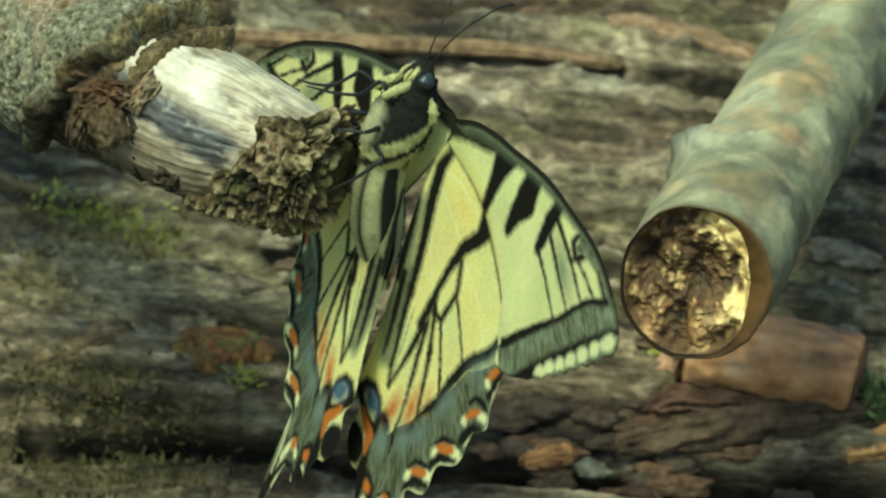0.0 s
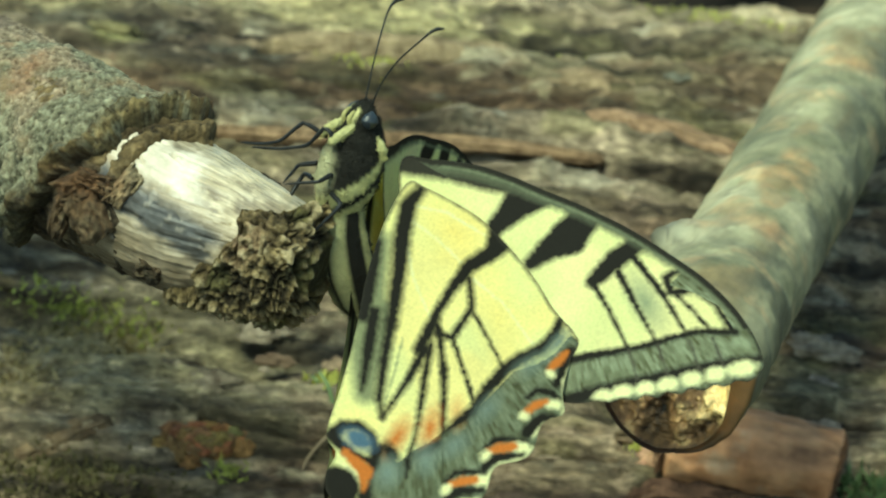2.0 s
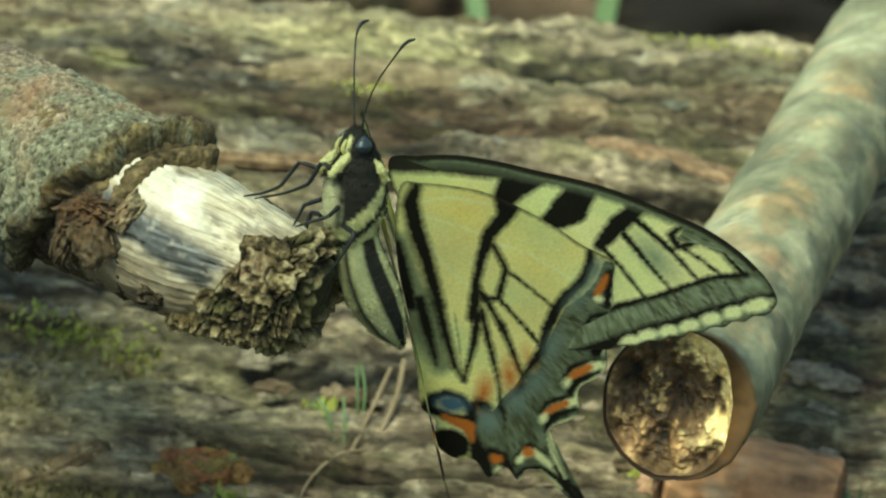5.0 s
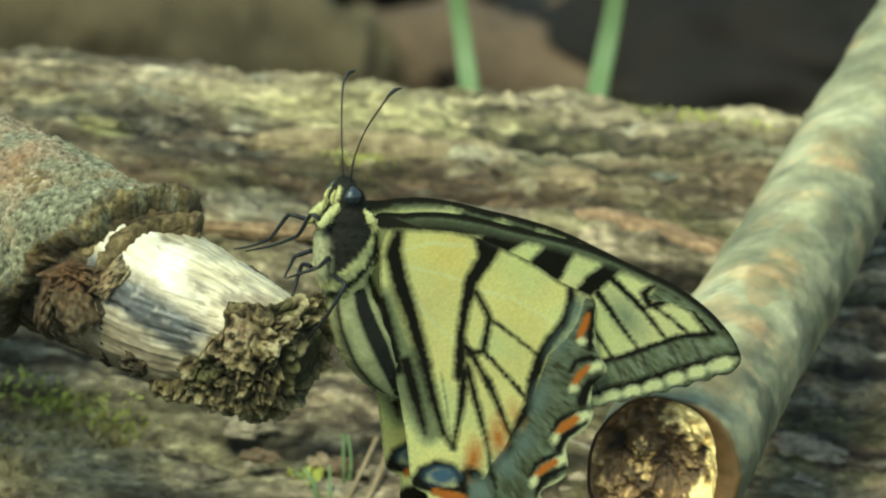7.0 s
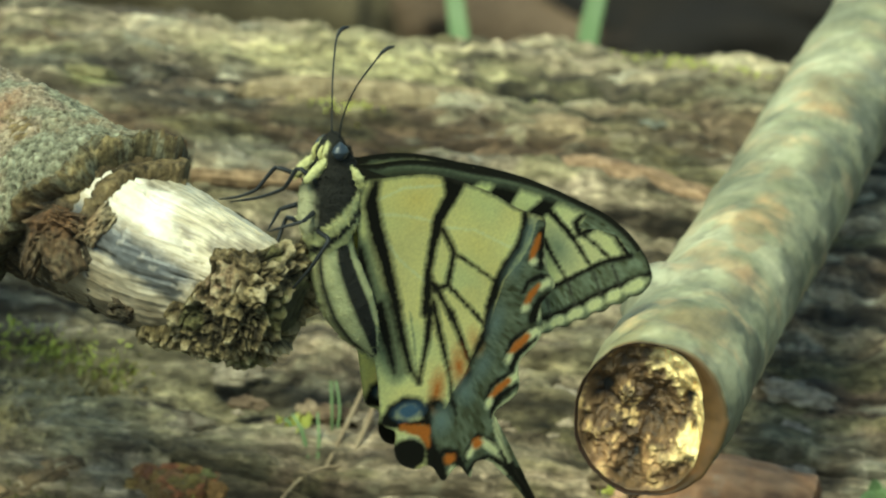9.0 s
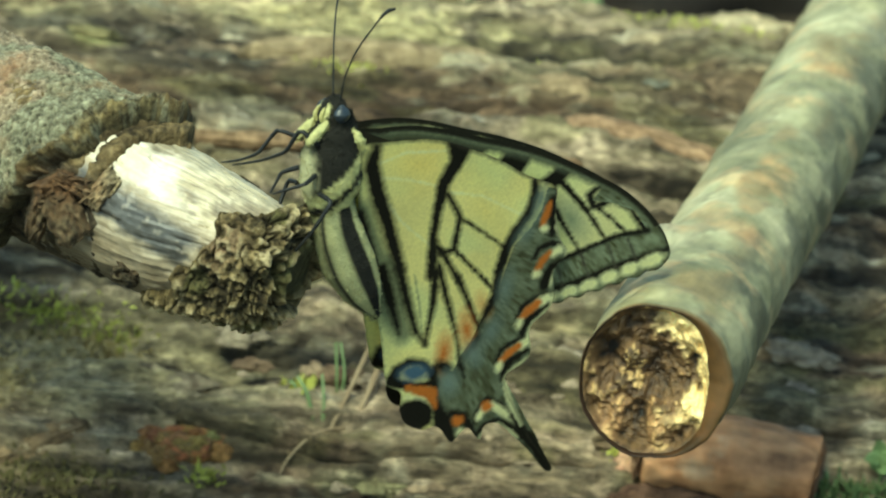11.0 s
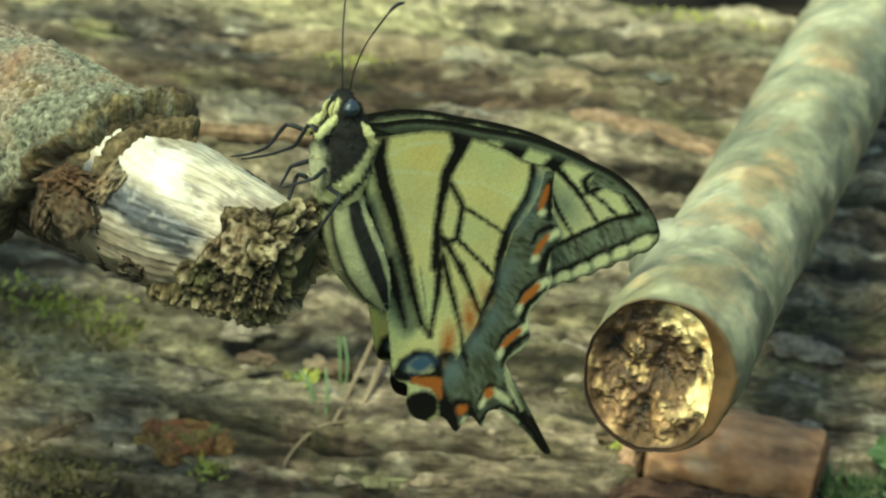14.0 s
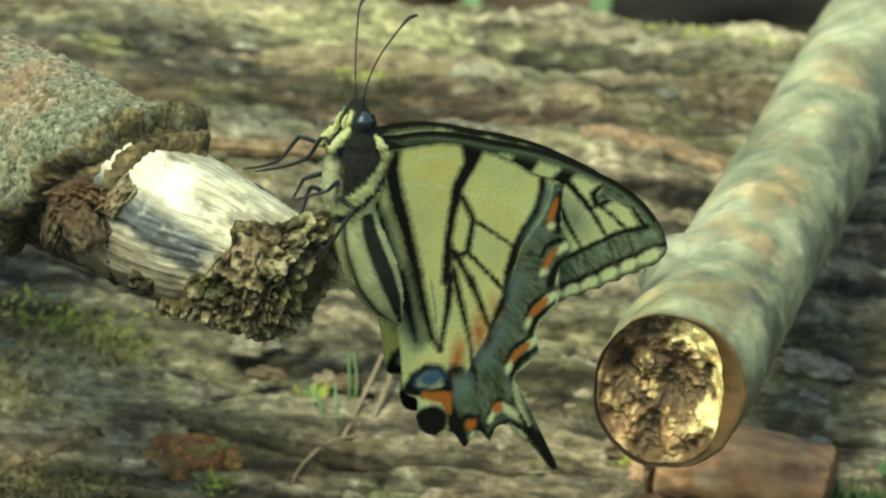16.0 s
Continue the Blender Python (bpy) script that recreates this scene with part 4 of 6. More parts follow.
def ribbon(name, pts, widths, mat, parent=None, label="", fold=0.25, n=40):
    """A thin leaf blade with a folded midrib."""
    c = spline(pts, n)
    w = np.interp(np.linspace(0, 1, n), np.linspace(0, 1, len(widths)), widths)
    d = np.gradient(c, axis=0)
    d /= np.linalg.norm(d, axis=1)[:, None]
    side = np.cross(d, [0.0, -0.93, 0.37])
    side /= np.linalg.norm(side, axis=1)[:, None]
    nrm = np.cross(side, d)
    cols = []
    for u, f in ((-1, 0), (-0.5, 0.6), (0, 1), (0.5, 0.6), (1, 0)):
        cols.append(c + side * (u * w)[:, None] - nrm * (fold * f * w)[:, None])
    for u, f in ((1, 0), (0.5, 0.6), (0, 1), (-0.5, 0.6), (-1, 0)):
        cols.append(c + side * (u * w * 0.98)[:, None] - nrm * (fold * f * w)[:, None] + nrm * 0.00012)
    v = np.stack(cols, 1).reshape(-1, 3)
    return mesh_object(name, v, grid_faces(n, 10, True), mat, parent, label)


def grass_tuft(blades, label):
    tuft = new("grass_sprig")
    tagged(tuft, label, "grass", group="grass sprigs on the log")
    for line, w in blades:
        pts = []
        for x, y, lift in line:
            lx, lt = on_log(x, y)
            pts.append(np.array(log_point(lx, lt, lift)))
        ribbon("blade", pts, w, M_GRASS, tuft, n=16)
    return tuft


grass_tuft([([(585, 722, 0.0), (582, 700, 0.004), (578, 668, 0.007)], [0.00022, 0.0002, 0.0002]), ([(592, 722, 0.0), (596, 690, 0.003), (588, 655, 0.005)], [0.0002, 0.0002, 0.0002])], "pale green grass sprig growing from the log")
grass_tuft([([(558, 778, 0.0), (560, 745, 0.003), (556, 708, 0.005)], [0.0002, 0.0002, 0.0002]), ([(545, 770, 0.0), (530, 735, 0.004), (512, 712, 0.005)], [0.0002, 0.00032, 0.0002]), ([(520, 730, 0.0), (510, 716, 0.003), (500, 706, 0.003)], [0.0002, 0.0002, 0.0002])], "small green sprig growing from the log")
for line, r in (([(664, 640, 0.004), (650, 700, 0.003), (612, 772, 0.0005)], 0.0004), ([(640, 660, 0.005), (606, 722, 0.003), (560, 803, 0.0005)], 0.00032), ([(600, 775, 0.001), (545, 792, 0.002), (495, 835, 0.001), (478, 880, 0.0)], 0.0002)):
    pts = []
    for x, y, lift in line:
        lx, lt = on_log(x, y)
        pts.append(np.array(log_point(lx, lt, lift)))
    tagged(tube("dry_stalk", pts, [r, r, r * 0.7], M_STRAW, None, 10, 24), "thin dry straw-coloured stalk on the log", "stalk", "dry stalks")


def leaflet_plant():
    plant = new("seedling")
    tagged(plant, "tiny bright green seedling on the log", "plant")
    lx, lt = on_log(1545, 868)
    o = np.array(log_point(lx, lt, 0.0))
    tube("stem", [o, o + np.array([0.0002, -0.001, 0.003]), o + np.array([0.0, -0.0015, 0.005])], [0.0003, 0.00025, 0.0002], M_GRASS, plant, 8, 10)
    for k in range(7):
        a = k * 2.4
        b = o + np.array([0.0, -0.0012, 0.0022 + 0.0004 * k])
        t = b + np.array([math.cos(a) * 0.0026, -0.0012 + 0.0008 * math.sin(a), 0.0014 + 0.0016 * math.sin(a)])
        ribbon("leaflet", [b, (b + t) / 2 + np.array([0, 0, 0.0004]), t], [0.0003, 0.0012, 0.0009, 0.0002], M_GRASS, plant, n=12)
    return plant


leaflet_plant()

# ---- beyond the log ----
for line, w in (([(905, 820, 0.86), (850, 380, 0.88), (812, 70, 0.90), (790, -90, 0.91), (752, -330, 0.90), (690, -560, 0.86)], 0.0027), ([(985, 820, 0.88), (1000, 300, 0.90), (1022, 50, 0.91), (1050, -90, 0.92), (1095, -330, 0.91), (1170, -560, 0.88)], 0.0029)):
    pts = [eye_point(*q) for q in line]
    pts[0][2] = 0.0
    ob = ribbon("tall_grass", pts, [w * 0.7, w, w, w * 0.9, w * 0.7, w * 0.1], M_GRASS)
    tagged(ob, "tall green grass blade rooted behind the log", "grass", "tall grass blades")


def far_rod(name, a, b, r, mat, label, tone, seed):
    thing = tagged(new(name), label, "fallen branch")
    a, b = np.array(a), np.array(b)
    mid = (a + b) / 2 + np.array([0, 0, 0.01])

    def bark(S, A, P):
        nz = fbm(P * 30 + seed, 3, 0.5, seed)
        return r * 0.25 * nz, np.maximum(np.array([tone]) * (1 + 0.4 * nz)[:, None], 0.03), 0 * S

    def core(S, A, P):
        nz = fbm(P * 60 + seed, 3, 0.6, seed)
        return r * (0.2 * nz - 0.5 * S ** 2), np.maximum(np.array([tone]) * 1.3 * (1 + 0.5 * nz)[:, None], 0.03), 0 * S
    rough_tube("bark", [a, mid, b], [r, r, r * 0.8], mat, thing, bark, 60, 40, "weathered bark")
    for p, q, k in ((a, mid, 1.0), (b, mid, 0.8)):
        d = (p - q) / np.linalg.norm(p - q)
        rough_tube("broken_end", [p - d * 0.01, p, p + d * r * 0.7], [r * k * 0.9, r * k * 0.85, r * k * 0.6], mat, thing, core, 14, 30, "splintered pale end")
    for f in (0.25, 0.6):
        p = (1 - f) * a + f * b
        rough_tube("side_twig", [p, p + np.array([r, r * 0.5, r * 1.2]), p + np.array([r * 1.6, r * 1.4, r * 1.5])], [r * 0.3, r * 0.2, r * 0.12], mat, thing, bark, 14, 16, "broken side twig")
    return thing


def ground_point(x, y, lift=0.0):
    """Where a direction of the steady view meets the forest floor."""
    a, b = eye_point(x, y, 0.3), eye_point(x, y, 1.0)
    t = (lift - a[2]) / (b[2] - a[2])
    return tuple(a + t * (b - a))


far_rod("fallen_branch", ground_point(560, -40, 0.012), ground_point(1060, 30, 0.012), 0.020, M_CRUMB, "tan fallen branch on the forest floor", (0.37, 0.31, 0.25), 3)
far_rod("fallen_branch", ground_point(-150, -40, 0.02), ground_point(620, -30, 0.02), 0.030, M_CRUMB, "mossy grey-green fallen branch on the forest floor", (0.28, 0.27, 0.18), 5)
far_rod("fallen_branch", ground_point(1180, -190, 0.02), ground_point(1700, -150, 0.02), 0.024, M_CRUMB, "grey fallen branch on the forest floor", (0.6, 0.58, 0.5), 9)
# added dark mounds; the near-black ones stand in for a dark hollow
for k, (px, py, r, t) in enumerate(((1110, 40, 0.05, (0.05, 0.04, 0.03)), (1270, 30, 0.07, (0.035, 0.03, 0.024)), (1440, 10, 0.075, (0.035, 0.03, 0.024)), (1590, -20, 0.07, (0.06, 0.05, 0.04)), (1360, -70, 0.06, (0.08, 0.07, 0.055)),
                                    (300, -150, 0.06, (0.16, 0.15, 0.1)), (780, -190, 0.07, (0.11, 0.09, 0.07)), (40, 20, 0.05, (0.2, 0.18, 0.11)))):
    n, m = 24, 32
    th, ph = np.meshgrid(np.linspace(0, np.pi, n), np.linspace(0, 2 * np.pi, m, endpoint=False), indexing="ij")
    u = np.stack([np.sin(th) * np.cos(ph), np.sin(th) * np.sin(ph), np.cos(th)], -1).reshape(-1, 3)
    rr = r * (1 + 0.4 * fbm(u * 1.6 + k * 3, 3, 0.5, k))
    gpt = ground_point(px, py)
    v = u * rr[:, None] * np.array([[1.2, 1, 0.55]]) + np.array([[gpt[0], gpt[1], r * 0.15]])
    ob = mesh_object("dark_mound", v, grid_faces(n, m, True), M_CRUMB, colors=np.tile(np.array([t]), (len(v), 1)) * (1 + 0.5 * fbm(u * 5, 2, 0.5, k))[:, None], attr="tone")
    tagged(ob, "dark mound added to darken the forest floor", "mound", "humus mounds")


def leaf_litter():
    rng = np.random.default_rng(9)
    V, Fc, Cl = [], [], []
    for _ in range(5200):
        x, y = rng.normal(0.05, 0.8), 0.34 + abs(rng.normal(0, 1.0))
        z = rng.uniform(-0.01, 0.02)
        a, tilt = rng.uniform(0, 6.28), rng.normal(0, 0.35)
        L, W = rng.uniform(0.015, 0.04), rng.uniform(0.008, 0.018)
        ex = np.array([math.cos(a), math.sin(a), tilt * 0.6])
        ey = np.array([-math.sin(a), math.cos(a), rng.normal(0, 0.4)])
        c = np.array([x, y, z])
        k = len(V)
        V += [c - ex * L, c - ex * L * 0.3 + ey * W, c + ex * L * 0.4 + ey * W * 0.8, c + ex * L, c + ex * L * 0.4 - ey * W * 0.8, c - ex * L * 0.3 - ey * W, c + np.array([0, 0, 0.004])]
        Fc += [(k + i, k + (i + 1) % 6, k + 6) for i in range(6)]
        t = np.array([[0.75, 0.55, 0.4], [0.5, 0.36, 0.25], [0.3, 0.25, 0.18], [0.8, 0.7, 0.52], [0.35, 0.4, 0.2]][rng.integers(0, 5)]) * rng.uniform(0.05, 0.26)
        Cl += [t] * 7
    ob = mesh_object("leaf_litter", V, Fc, M_CRUMB, smooth=False, colors=np.array(Cl), attr="tone")
    return tagged(ob, "scattered brown dead leaves on the forest floor", "leaf litter", kind="stuff")


leaf_litter()

# ---- the butterfly ----
YELLOW = np.array([0.90, 0.81, 0.33])
PALE = np.array([0.90, 0.88, 0.48])
INK = np.array([0.016, 0.0145, 0.010])
GREY = np.array([0.155, 0.17, 0.10])
BLUE = np.array([0.23, 0.29, 0.24])
ORANGE = np.array([0.62, 0.2, 0.035])
OLIVE = np.array([0.33, 0.35, 0.18])
CRESCENT = np.array([0.10, 0.17, 0.24])
GREENISH = np.array([0.82, 0.83, 0.38])


def cloud(p, seed, base):
    """Scale colour that drifts between warm yellow and pale green."""
    n = np_noise(np.stack([p[:, 0] * 0.17, p[:, 1] * 0.13, 0 * p[:, 0] + seed], 1), seed) + 0.5 * np_noise(np.stack([p[:, 0] * 0.4, p[:, 1] * 0.3, 0 * p[:, 0]], 1), seed + 3)
    k = 0.75 * smooth(n, -0.5, 0.6)[:, None]
    return base * (1 - k) + GREENISH * k


def seg_dist(p, line, widths):
    """Distance of points from a polyline less its half width there."""
    line = np.asarray(line, float)
    w = np.interp(np.linspace(0, 1, len(line)), np.linspace(0, 1, len(widths)), widths) / 2
    best = np.full(len(p), 1e9)
    for a, b, wa, wb in zip(line[:-1], line[1:], w[:-1], w[1:]):
        d = b - a
        t = np.clip(((p - a) @ d) / (d @ d), 0, 1)
        best = np.minimum(best, np.linalg.norm(p - a - t[:, None] * d, axis=1) - (wa + (wb - wa) * t))
    return best


def inside(p, poly):
    poly = np.asarray(poly, float)
    r = np.zeros(len(p), bool)
    for a, b in zip(poly, np.roll(poly, -1, 0)):
        hit = ((a[1] > p[:, 1]) != (b[1] > p[:, 1]))
        with np.errstate(divide="ignore", invalid="ignore"):
            xx = (b[0] - a[0]) * (p[:, 1] - a[1]) / (b[1] - a[1]) + a[0]
        r ^= hit & (p[:, 0] < xx)
    return r


def paint(col, p, dist, colour, soft=0.36):
    """Lay a colour over where dist is below zero, with a soft scaly edge."""
    wob = 0.12 * np_noise(np.stack([p[:, 0] * 2.2, p[:, 1] * 2.2, 0 * p[:, 0]], 1), 9) + 0.05 * np_noise(np.stack([p[:, 0] * 7, p[:, 1] * 7, 0 * p[:, 0]], 1), 19)
    a = np.clip(0.5 - (dist + wob) / (2 * soft), 0, 1)[:, None]
    col[:] = col * (1 - a) + colour * a


def ellipse(p, c, rx, ry, deg):
    a = radians(deg)
    d = p - np.asarray(c, float)
    x, y = d[:, 0] * math.cos(a) + d[:, 1] * math.sin(a), -d[:, 0] * math.sin(a) + d[:, 1] * math.cos(a)
    return (np.sqrt((x / rx) ** 2 + (y / ry) ** 2) - 1) * min(rx, ry)


def edge_dist(p, outline):
    best = np.full(len(p), 1e9)
    for a, b in zip(outline, np.roll(outline, -1, 0)):
        d = b - a
        t = np.clip(((p - a) @ d) / max(d @ d, 1e-9), 0, 1)
        best = np.minimum(best, np.linalg.norm(p - a - t[:, None] * d, axis=1))
    return best


def scale_streaks(col, p, mask, root):
    """Rows of fine scales that run outwards from the wing's root, in darker and bluer strokes."""
    d = p - np.array([root])
    a, r = np.arctan2(d[:, 0], d[:, 1]), np.linalg.norm(d, axis=1)
    n = np_noise(np.stack([a * 90, r * 0.9, 0 * r], 1), 61) + 0.7 * np_noise(np.stack([a * 30, r * 0.5, 0 * r + 4], 1), 63)
    k = (np.clip(mask, 0, 1) * 0.42 * n)[:, None]
    return np.clip(col * (1 + k * np.array([[1.0, 1.05, 1.25]])), 0, 1)


HIND = [(-0.4, 1.5), (1.5, 2.8), (4.6, 6.5), (6.4, 9.3), (8.0, 13.6), (9.3, 18.4), (10.0, 23.2), (11.2, 27.6), (9.3, 29.9), (6.8, 33.5), (5.8, 36.2),
        (3.0, 36.6), (0.6, 39.5), (-1.4, 40.2), (-4.4, 40.1), (-6.7, 42.8), (-8.5, 43.3), (-11.1, 42.6), (-12.7, 44.6), (-14.3, 48.9), (-15.6, 52.8),
        (-16.7, 58.8), (-17.6, 58.4), (-16.9, 54.1), (-16.6, 50.5), (-16.5, 47.1), (-17.8, 45.6), (-19.6, 46.6), (-19.3, 43.9), (-20.3, 43.5), (-22.1, 43.4),
        (-21.6, 40.7), (-21.9, 39.6), (-23.1, 38.7), (-23.8, 36.3), (-23.0, 34.1), (-21.1, 32.1), (-21.2, 29.4), (-17.9, 24.8), (-15.4, 21.3), (-13.0, 17.6),
        (-9.3, 11.4), (-4.8, 5.5)]
FORE = [(-0.1, -0.1), (3.2, 1.7), (6.8, 4.5), (10.0, 8.1), (13.0, 12.3), (16.2, 16.7), (19.2, 21.6), (21.7, 26.8), (23.8, 31.7), (25.0, 36.5), (25.3, 40.6),
        (25.0, 43.4), (24.4, 45.1), (23.2, 45.8), (21.9, 45.9), (20.7, 45.1), (19.4, 45.1), (18.2, 44.2), (16.9, 44.2), (15.6, 43.2), (14.3, 43.2), (13.1, 42.2), (11.8, 42.2), (10.7, 41.2), (9.4, 41.1), (8.2, 40.1), (6.9, 39.9), (5.3, 38.8), (2.6, 37.4), (-3.0, 32.0), (-5.0, 19.0), (-3.2, 6.4)]


def hind_colours(p, outline, upper):
    col = cloud(p, 5, YELLOW)
    sub = [(10.6, 26.8), (8.1, 28.4), (5.4, 29.2), (2.3, 29.2), (-0.8, 30.9), (-4.0, 32.6), (-7.2, 33.3), (-10.6, 34.6), (-12.7, 34.9), (-14.8, 35.8), (-15.9, 32.8)]
    region = sub + [(-19.0, 37.0), (-24, 45), (-18, 62), (0, 46), (14, 36)]
    band = np.where(inside(p, region), -1.0, 1.0)
    paint(col, p, band, GREY)
    col = scale_streaks(col, p, (band < 0) * 1.0, (-4, 6))
    # warm flush in the cell by the root
    paint(col, p, ellipse(p, (2.6, 9.6), 4.6, 2.6, 65), np.array([0.92, 0.77, 0.26]), 2.6)
    paint(col, p, ellipse(p, (3.4, 22.0), 2.0, 4.5, 10), np.array([0.91, 0.79, 0.29]), 2.0)
    # pale veins
    paint(col, p, seg_dist(p, [(-0.3, 4.9), (2.6, 6.7), (5.8, 11.0)], [0.33, 0.29, 0.21]), PALE, 0.25)
    paint(col, p, seg_dist(p, [(-1.8, 6.3), (0.3, 9.9), (1.8, 13.5)], [0.29, 0.25, 0.21]), PALE, 0.25)
    paint(col, p, seg_dist(p, [(-3.2, 7.8), (-4.3, 13.7), (-4.3, 19.3)], [0.29, 0.25, 0.21]), PALE, 0.25)
    paint(col, p, seg_dist(p, [(2.4, 16.2), (4.5, 20.2), (5.8, 26.5)], [0.25, 0.25, 0.25]), PALE, 0.25)
    # olive wash and black stripes along the inner margin
    paint(col, p, seg_dist(p, [(-6.5, 7.9), (-9.3, 13.2), (-11.6, 18.1)], [3.2, 3.6, 3.6]), OLIVE * 0.8, 0.8)
    paint(col, p, seg_dist(p, [(-10.2, 16.4), (-12.9, 21.1), (-15.1, 26.0)], [4.4, 4.4, 2.6]), OLIVE * 0.8, 0.8)
    paint(col, p, seg_dist(p, [(-6.9, 7.8), (-9.6, 12.7), (-11.7, 16.3)], [1.78, 1.97, 1.78]), INK, 0.4)
    paint(col, p, seg_dist(p, [(-10.2, 16.3), (-12.7, 20.8), (-15.3, 25.4)], [1.44, 1.51, 0.61]), INK, 0.4)
    paint(col, p, seg_dist(p, [(0.8, 2.9), (-1.4, 4.4), (-3.3, 7.6), (-5.8, 12.7), (-8.9, 18.4)], [1.5, 2.2, 2.2, 1.9, 1.5]), INK, 0.5)
    paint(col, p, seg_dist(p, [(-9.0, 18.4), (-11.7, 23.2), (-13.8, 27.1), (-14.4, 29.6)], [1.4, 1.3, 1.1, 0.6]), INK, 0.5)
    paint(col, p, seg_dist(p, [(-8.4, 20.8), (-10.9, 24.6), (-13.4, 28.0)], [0.17, 0.17, 0.14]), OLIVE, 0.2)
    # cross band, discal line and cell loop
    paint(col, p, seg_dist(p, [(7.7, 12.1), (6.0, 13.5), (2.7, 14.3), (-0.6, 16.6), (-3.4, 19.0), (-5.3, 21.0), (-7.2, 22.8)], [3.79, 2.22, 1.97, 1.34, 1.25, 1.51, 1.43]), INK, 0.4)
    paint(col, p, seg_dist(p, [(-6.4, 22.9), (-10.0, 26.3), (-14.4, 29.6)], [1.29, 0.98, 0.61]), INK)
    paint(col, p, seg_dist(p, [(2.0, 15.9), (0.8, 19.7), (-2.9, 22.6), (-4.1, 21.6), (-3.8, 19.5)], [0.72, 0.9, 0.98, 0.98, 0.9]), INK)
    paint(col, p, seg_dist(p, [(0.7, 20.0), (1.1, 24.0), (1.4, 28.9)], [0.51, 0.46, 0.41]), INK, 0.25)
    paint(col, p, seg_dist(p, [(-2.9, 23.3), (-3.1, 26.2), (-3.4, 29.9)], [0.62, 0.56, 0.56]), INK, 0.25)
    paint(col, p, seg_dist(p, [(-3.3, 29.5), (-3.9, 32.7)], [0.47, 0.35]), INK, 0.25)
    paint(col, p, seg_dist(p, [(-4.0, 21.4), (-5.5, 26.5)], [0.8, 0.9]), INK)
    paint(col, p, seg_dist(p, [(-5.2, 26.0), (-7.0, 30.4), (-8.5, 33.9)], [0.91, 0.91, 0.79]), INK)
    paint(col, p, seg_dist(p, [(-5.4, 22.3), (-6.2, 23.6), (-8.3, 27.3), (-10.8, 31.9), (-13.9, 36.3)], [0.61, 0.98, 0.91, 0.65, 0.53]), INK)
    # orange flush above the border
    paint(col, p, ellipse(p, (-13.8, 32.7), 2.16, 0.91, 138), ORANGE, 0.8)
    paint(col, p, ellipse(p, (-9.7, 32.9), 2.16, 0.84, 124), ORANGE, 0.8)
    paint(col, p, ellipse(p, (-5.9, 32.0), 1.40, 0.63, 112), ORANGE * 0.6 + YELLOW * 0.4, 0.8)
    # dark border line
    paint(col, p, seg_dist(p, [(10.0, 24.8), (8.8, 26.2), (6.7, 27.4), (4.0, 27.8), (1.3, 28.7), (-1.3, 30.2)], [1.16, 1.51, 1.61, 1.61, 1.7, 1.61]), INK, 0.4)
    paint(col, p, seg_dist(p, [(-2.0, 30.7), (-3.8, 32.2), (-6.1, 33.1), (-7.6, 33.5)], [1.36, 1.29, 1.29, 0.79]), INK, 0.4)
    paint(col, p, seg_dist(p, [(-9.5, 35.0), (-10.7, 35.4), (-12.1, 35.6)], [0.88, 1.29, 0.79]), INK, 0.4)
    paint(col, p, ellipse(p, (-15.1, 34.3), 1.54, 0.84, 77), INK, 0.4)
    paint(col, p, seg_dist(p, [(-13.7, 36.0), (-14.5, 37.8)], [0.61, 0.35]), INK, 0.3)
    paint(col, p, seg_dist(p, [(-15.8, 33.4), (-17.3, 34.8), (-19.0, 37.0), (-21.0, 40.1)], [0.61, 0.7, 0.7, 0.91]), INK, 0.4)
    # blue clouds
    paint(col, p, ellipse(p, (-16.3, 36.5), 1.61, 1.19, 127), BLUE, 1.0)
    paint(col, p, ellipse(p, (-11.6, 36.4), 1.40, 0.91, 116), BLUE, 1.0)
    paint(col, p, ellipse(p, (-7.8, 35.8), 1.61, 0.84, 158), BLUE * 0.9, 1.0)
    paint(col, p, ellipse(p, (-2.5, 32.8), 1.61, 0.70, 144), BLUE * 0.9, 1.0)
    paint(col, p, ellipse(p, (8.6, 27.4), 2.06, 0.66, 148), BLUE * 0.9, 0.6)
    paint(col, p, ellipse(p, (4.3, 29.1), 1.65, 0.74, 164), BLUE * 0.8, 1.0)
    # border spots: black arcs, orange and pale crescents
    paint(col, p, seg_dist(p, [(9.7, 28.9), (7.9, 31.2), (6.4, 32.4)], [1.51, 1.78, 1.07]), INK, 0.3)
    paint(col, p, seg_dist(p, [(9.3, 28.8), (7.8, 29.6), (6.5, 30.3)], [0.60, 1.15, 0.80]), ORANGE, 0.25)
    paint(col, p, ellipse(p, (6.3, 30.9), 0.58, 0.50, 60), PALE, 0.3)
    paint(col, p, seg_dist(p, [(2.6, 32.9), (4.0, 32.4), (5.5, 33.3), (6.1, 35.0)], [0.62, 0.83, 0.83, 0.62]), INK, 0.25)
    paint(col, p, seg_dist(p, [(4.9, 36.6), (3.2, 36.0), (0.9, 37.2)], [0.83, 1.61, 1.61]), INK, 0.3)
    paint(col, p, seg_dist(p, [(5.5, 34.9), (4.6, 34.6)], [1.24, 1.16]), PALE, 0.3)
    paint(col, p, seg_dist(p, [(4.4, 34.1), (3.1, 34.1), (1.7, 34.6)], [0.85, 1.15, 0.90]), ORANGE, 0.25)
    paint(col, p, ellipse(p, (1.3, 34.9), 0.66, 0.58, 60), PALE, 0.3)
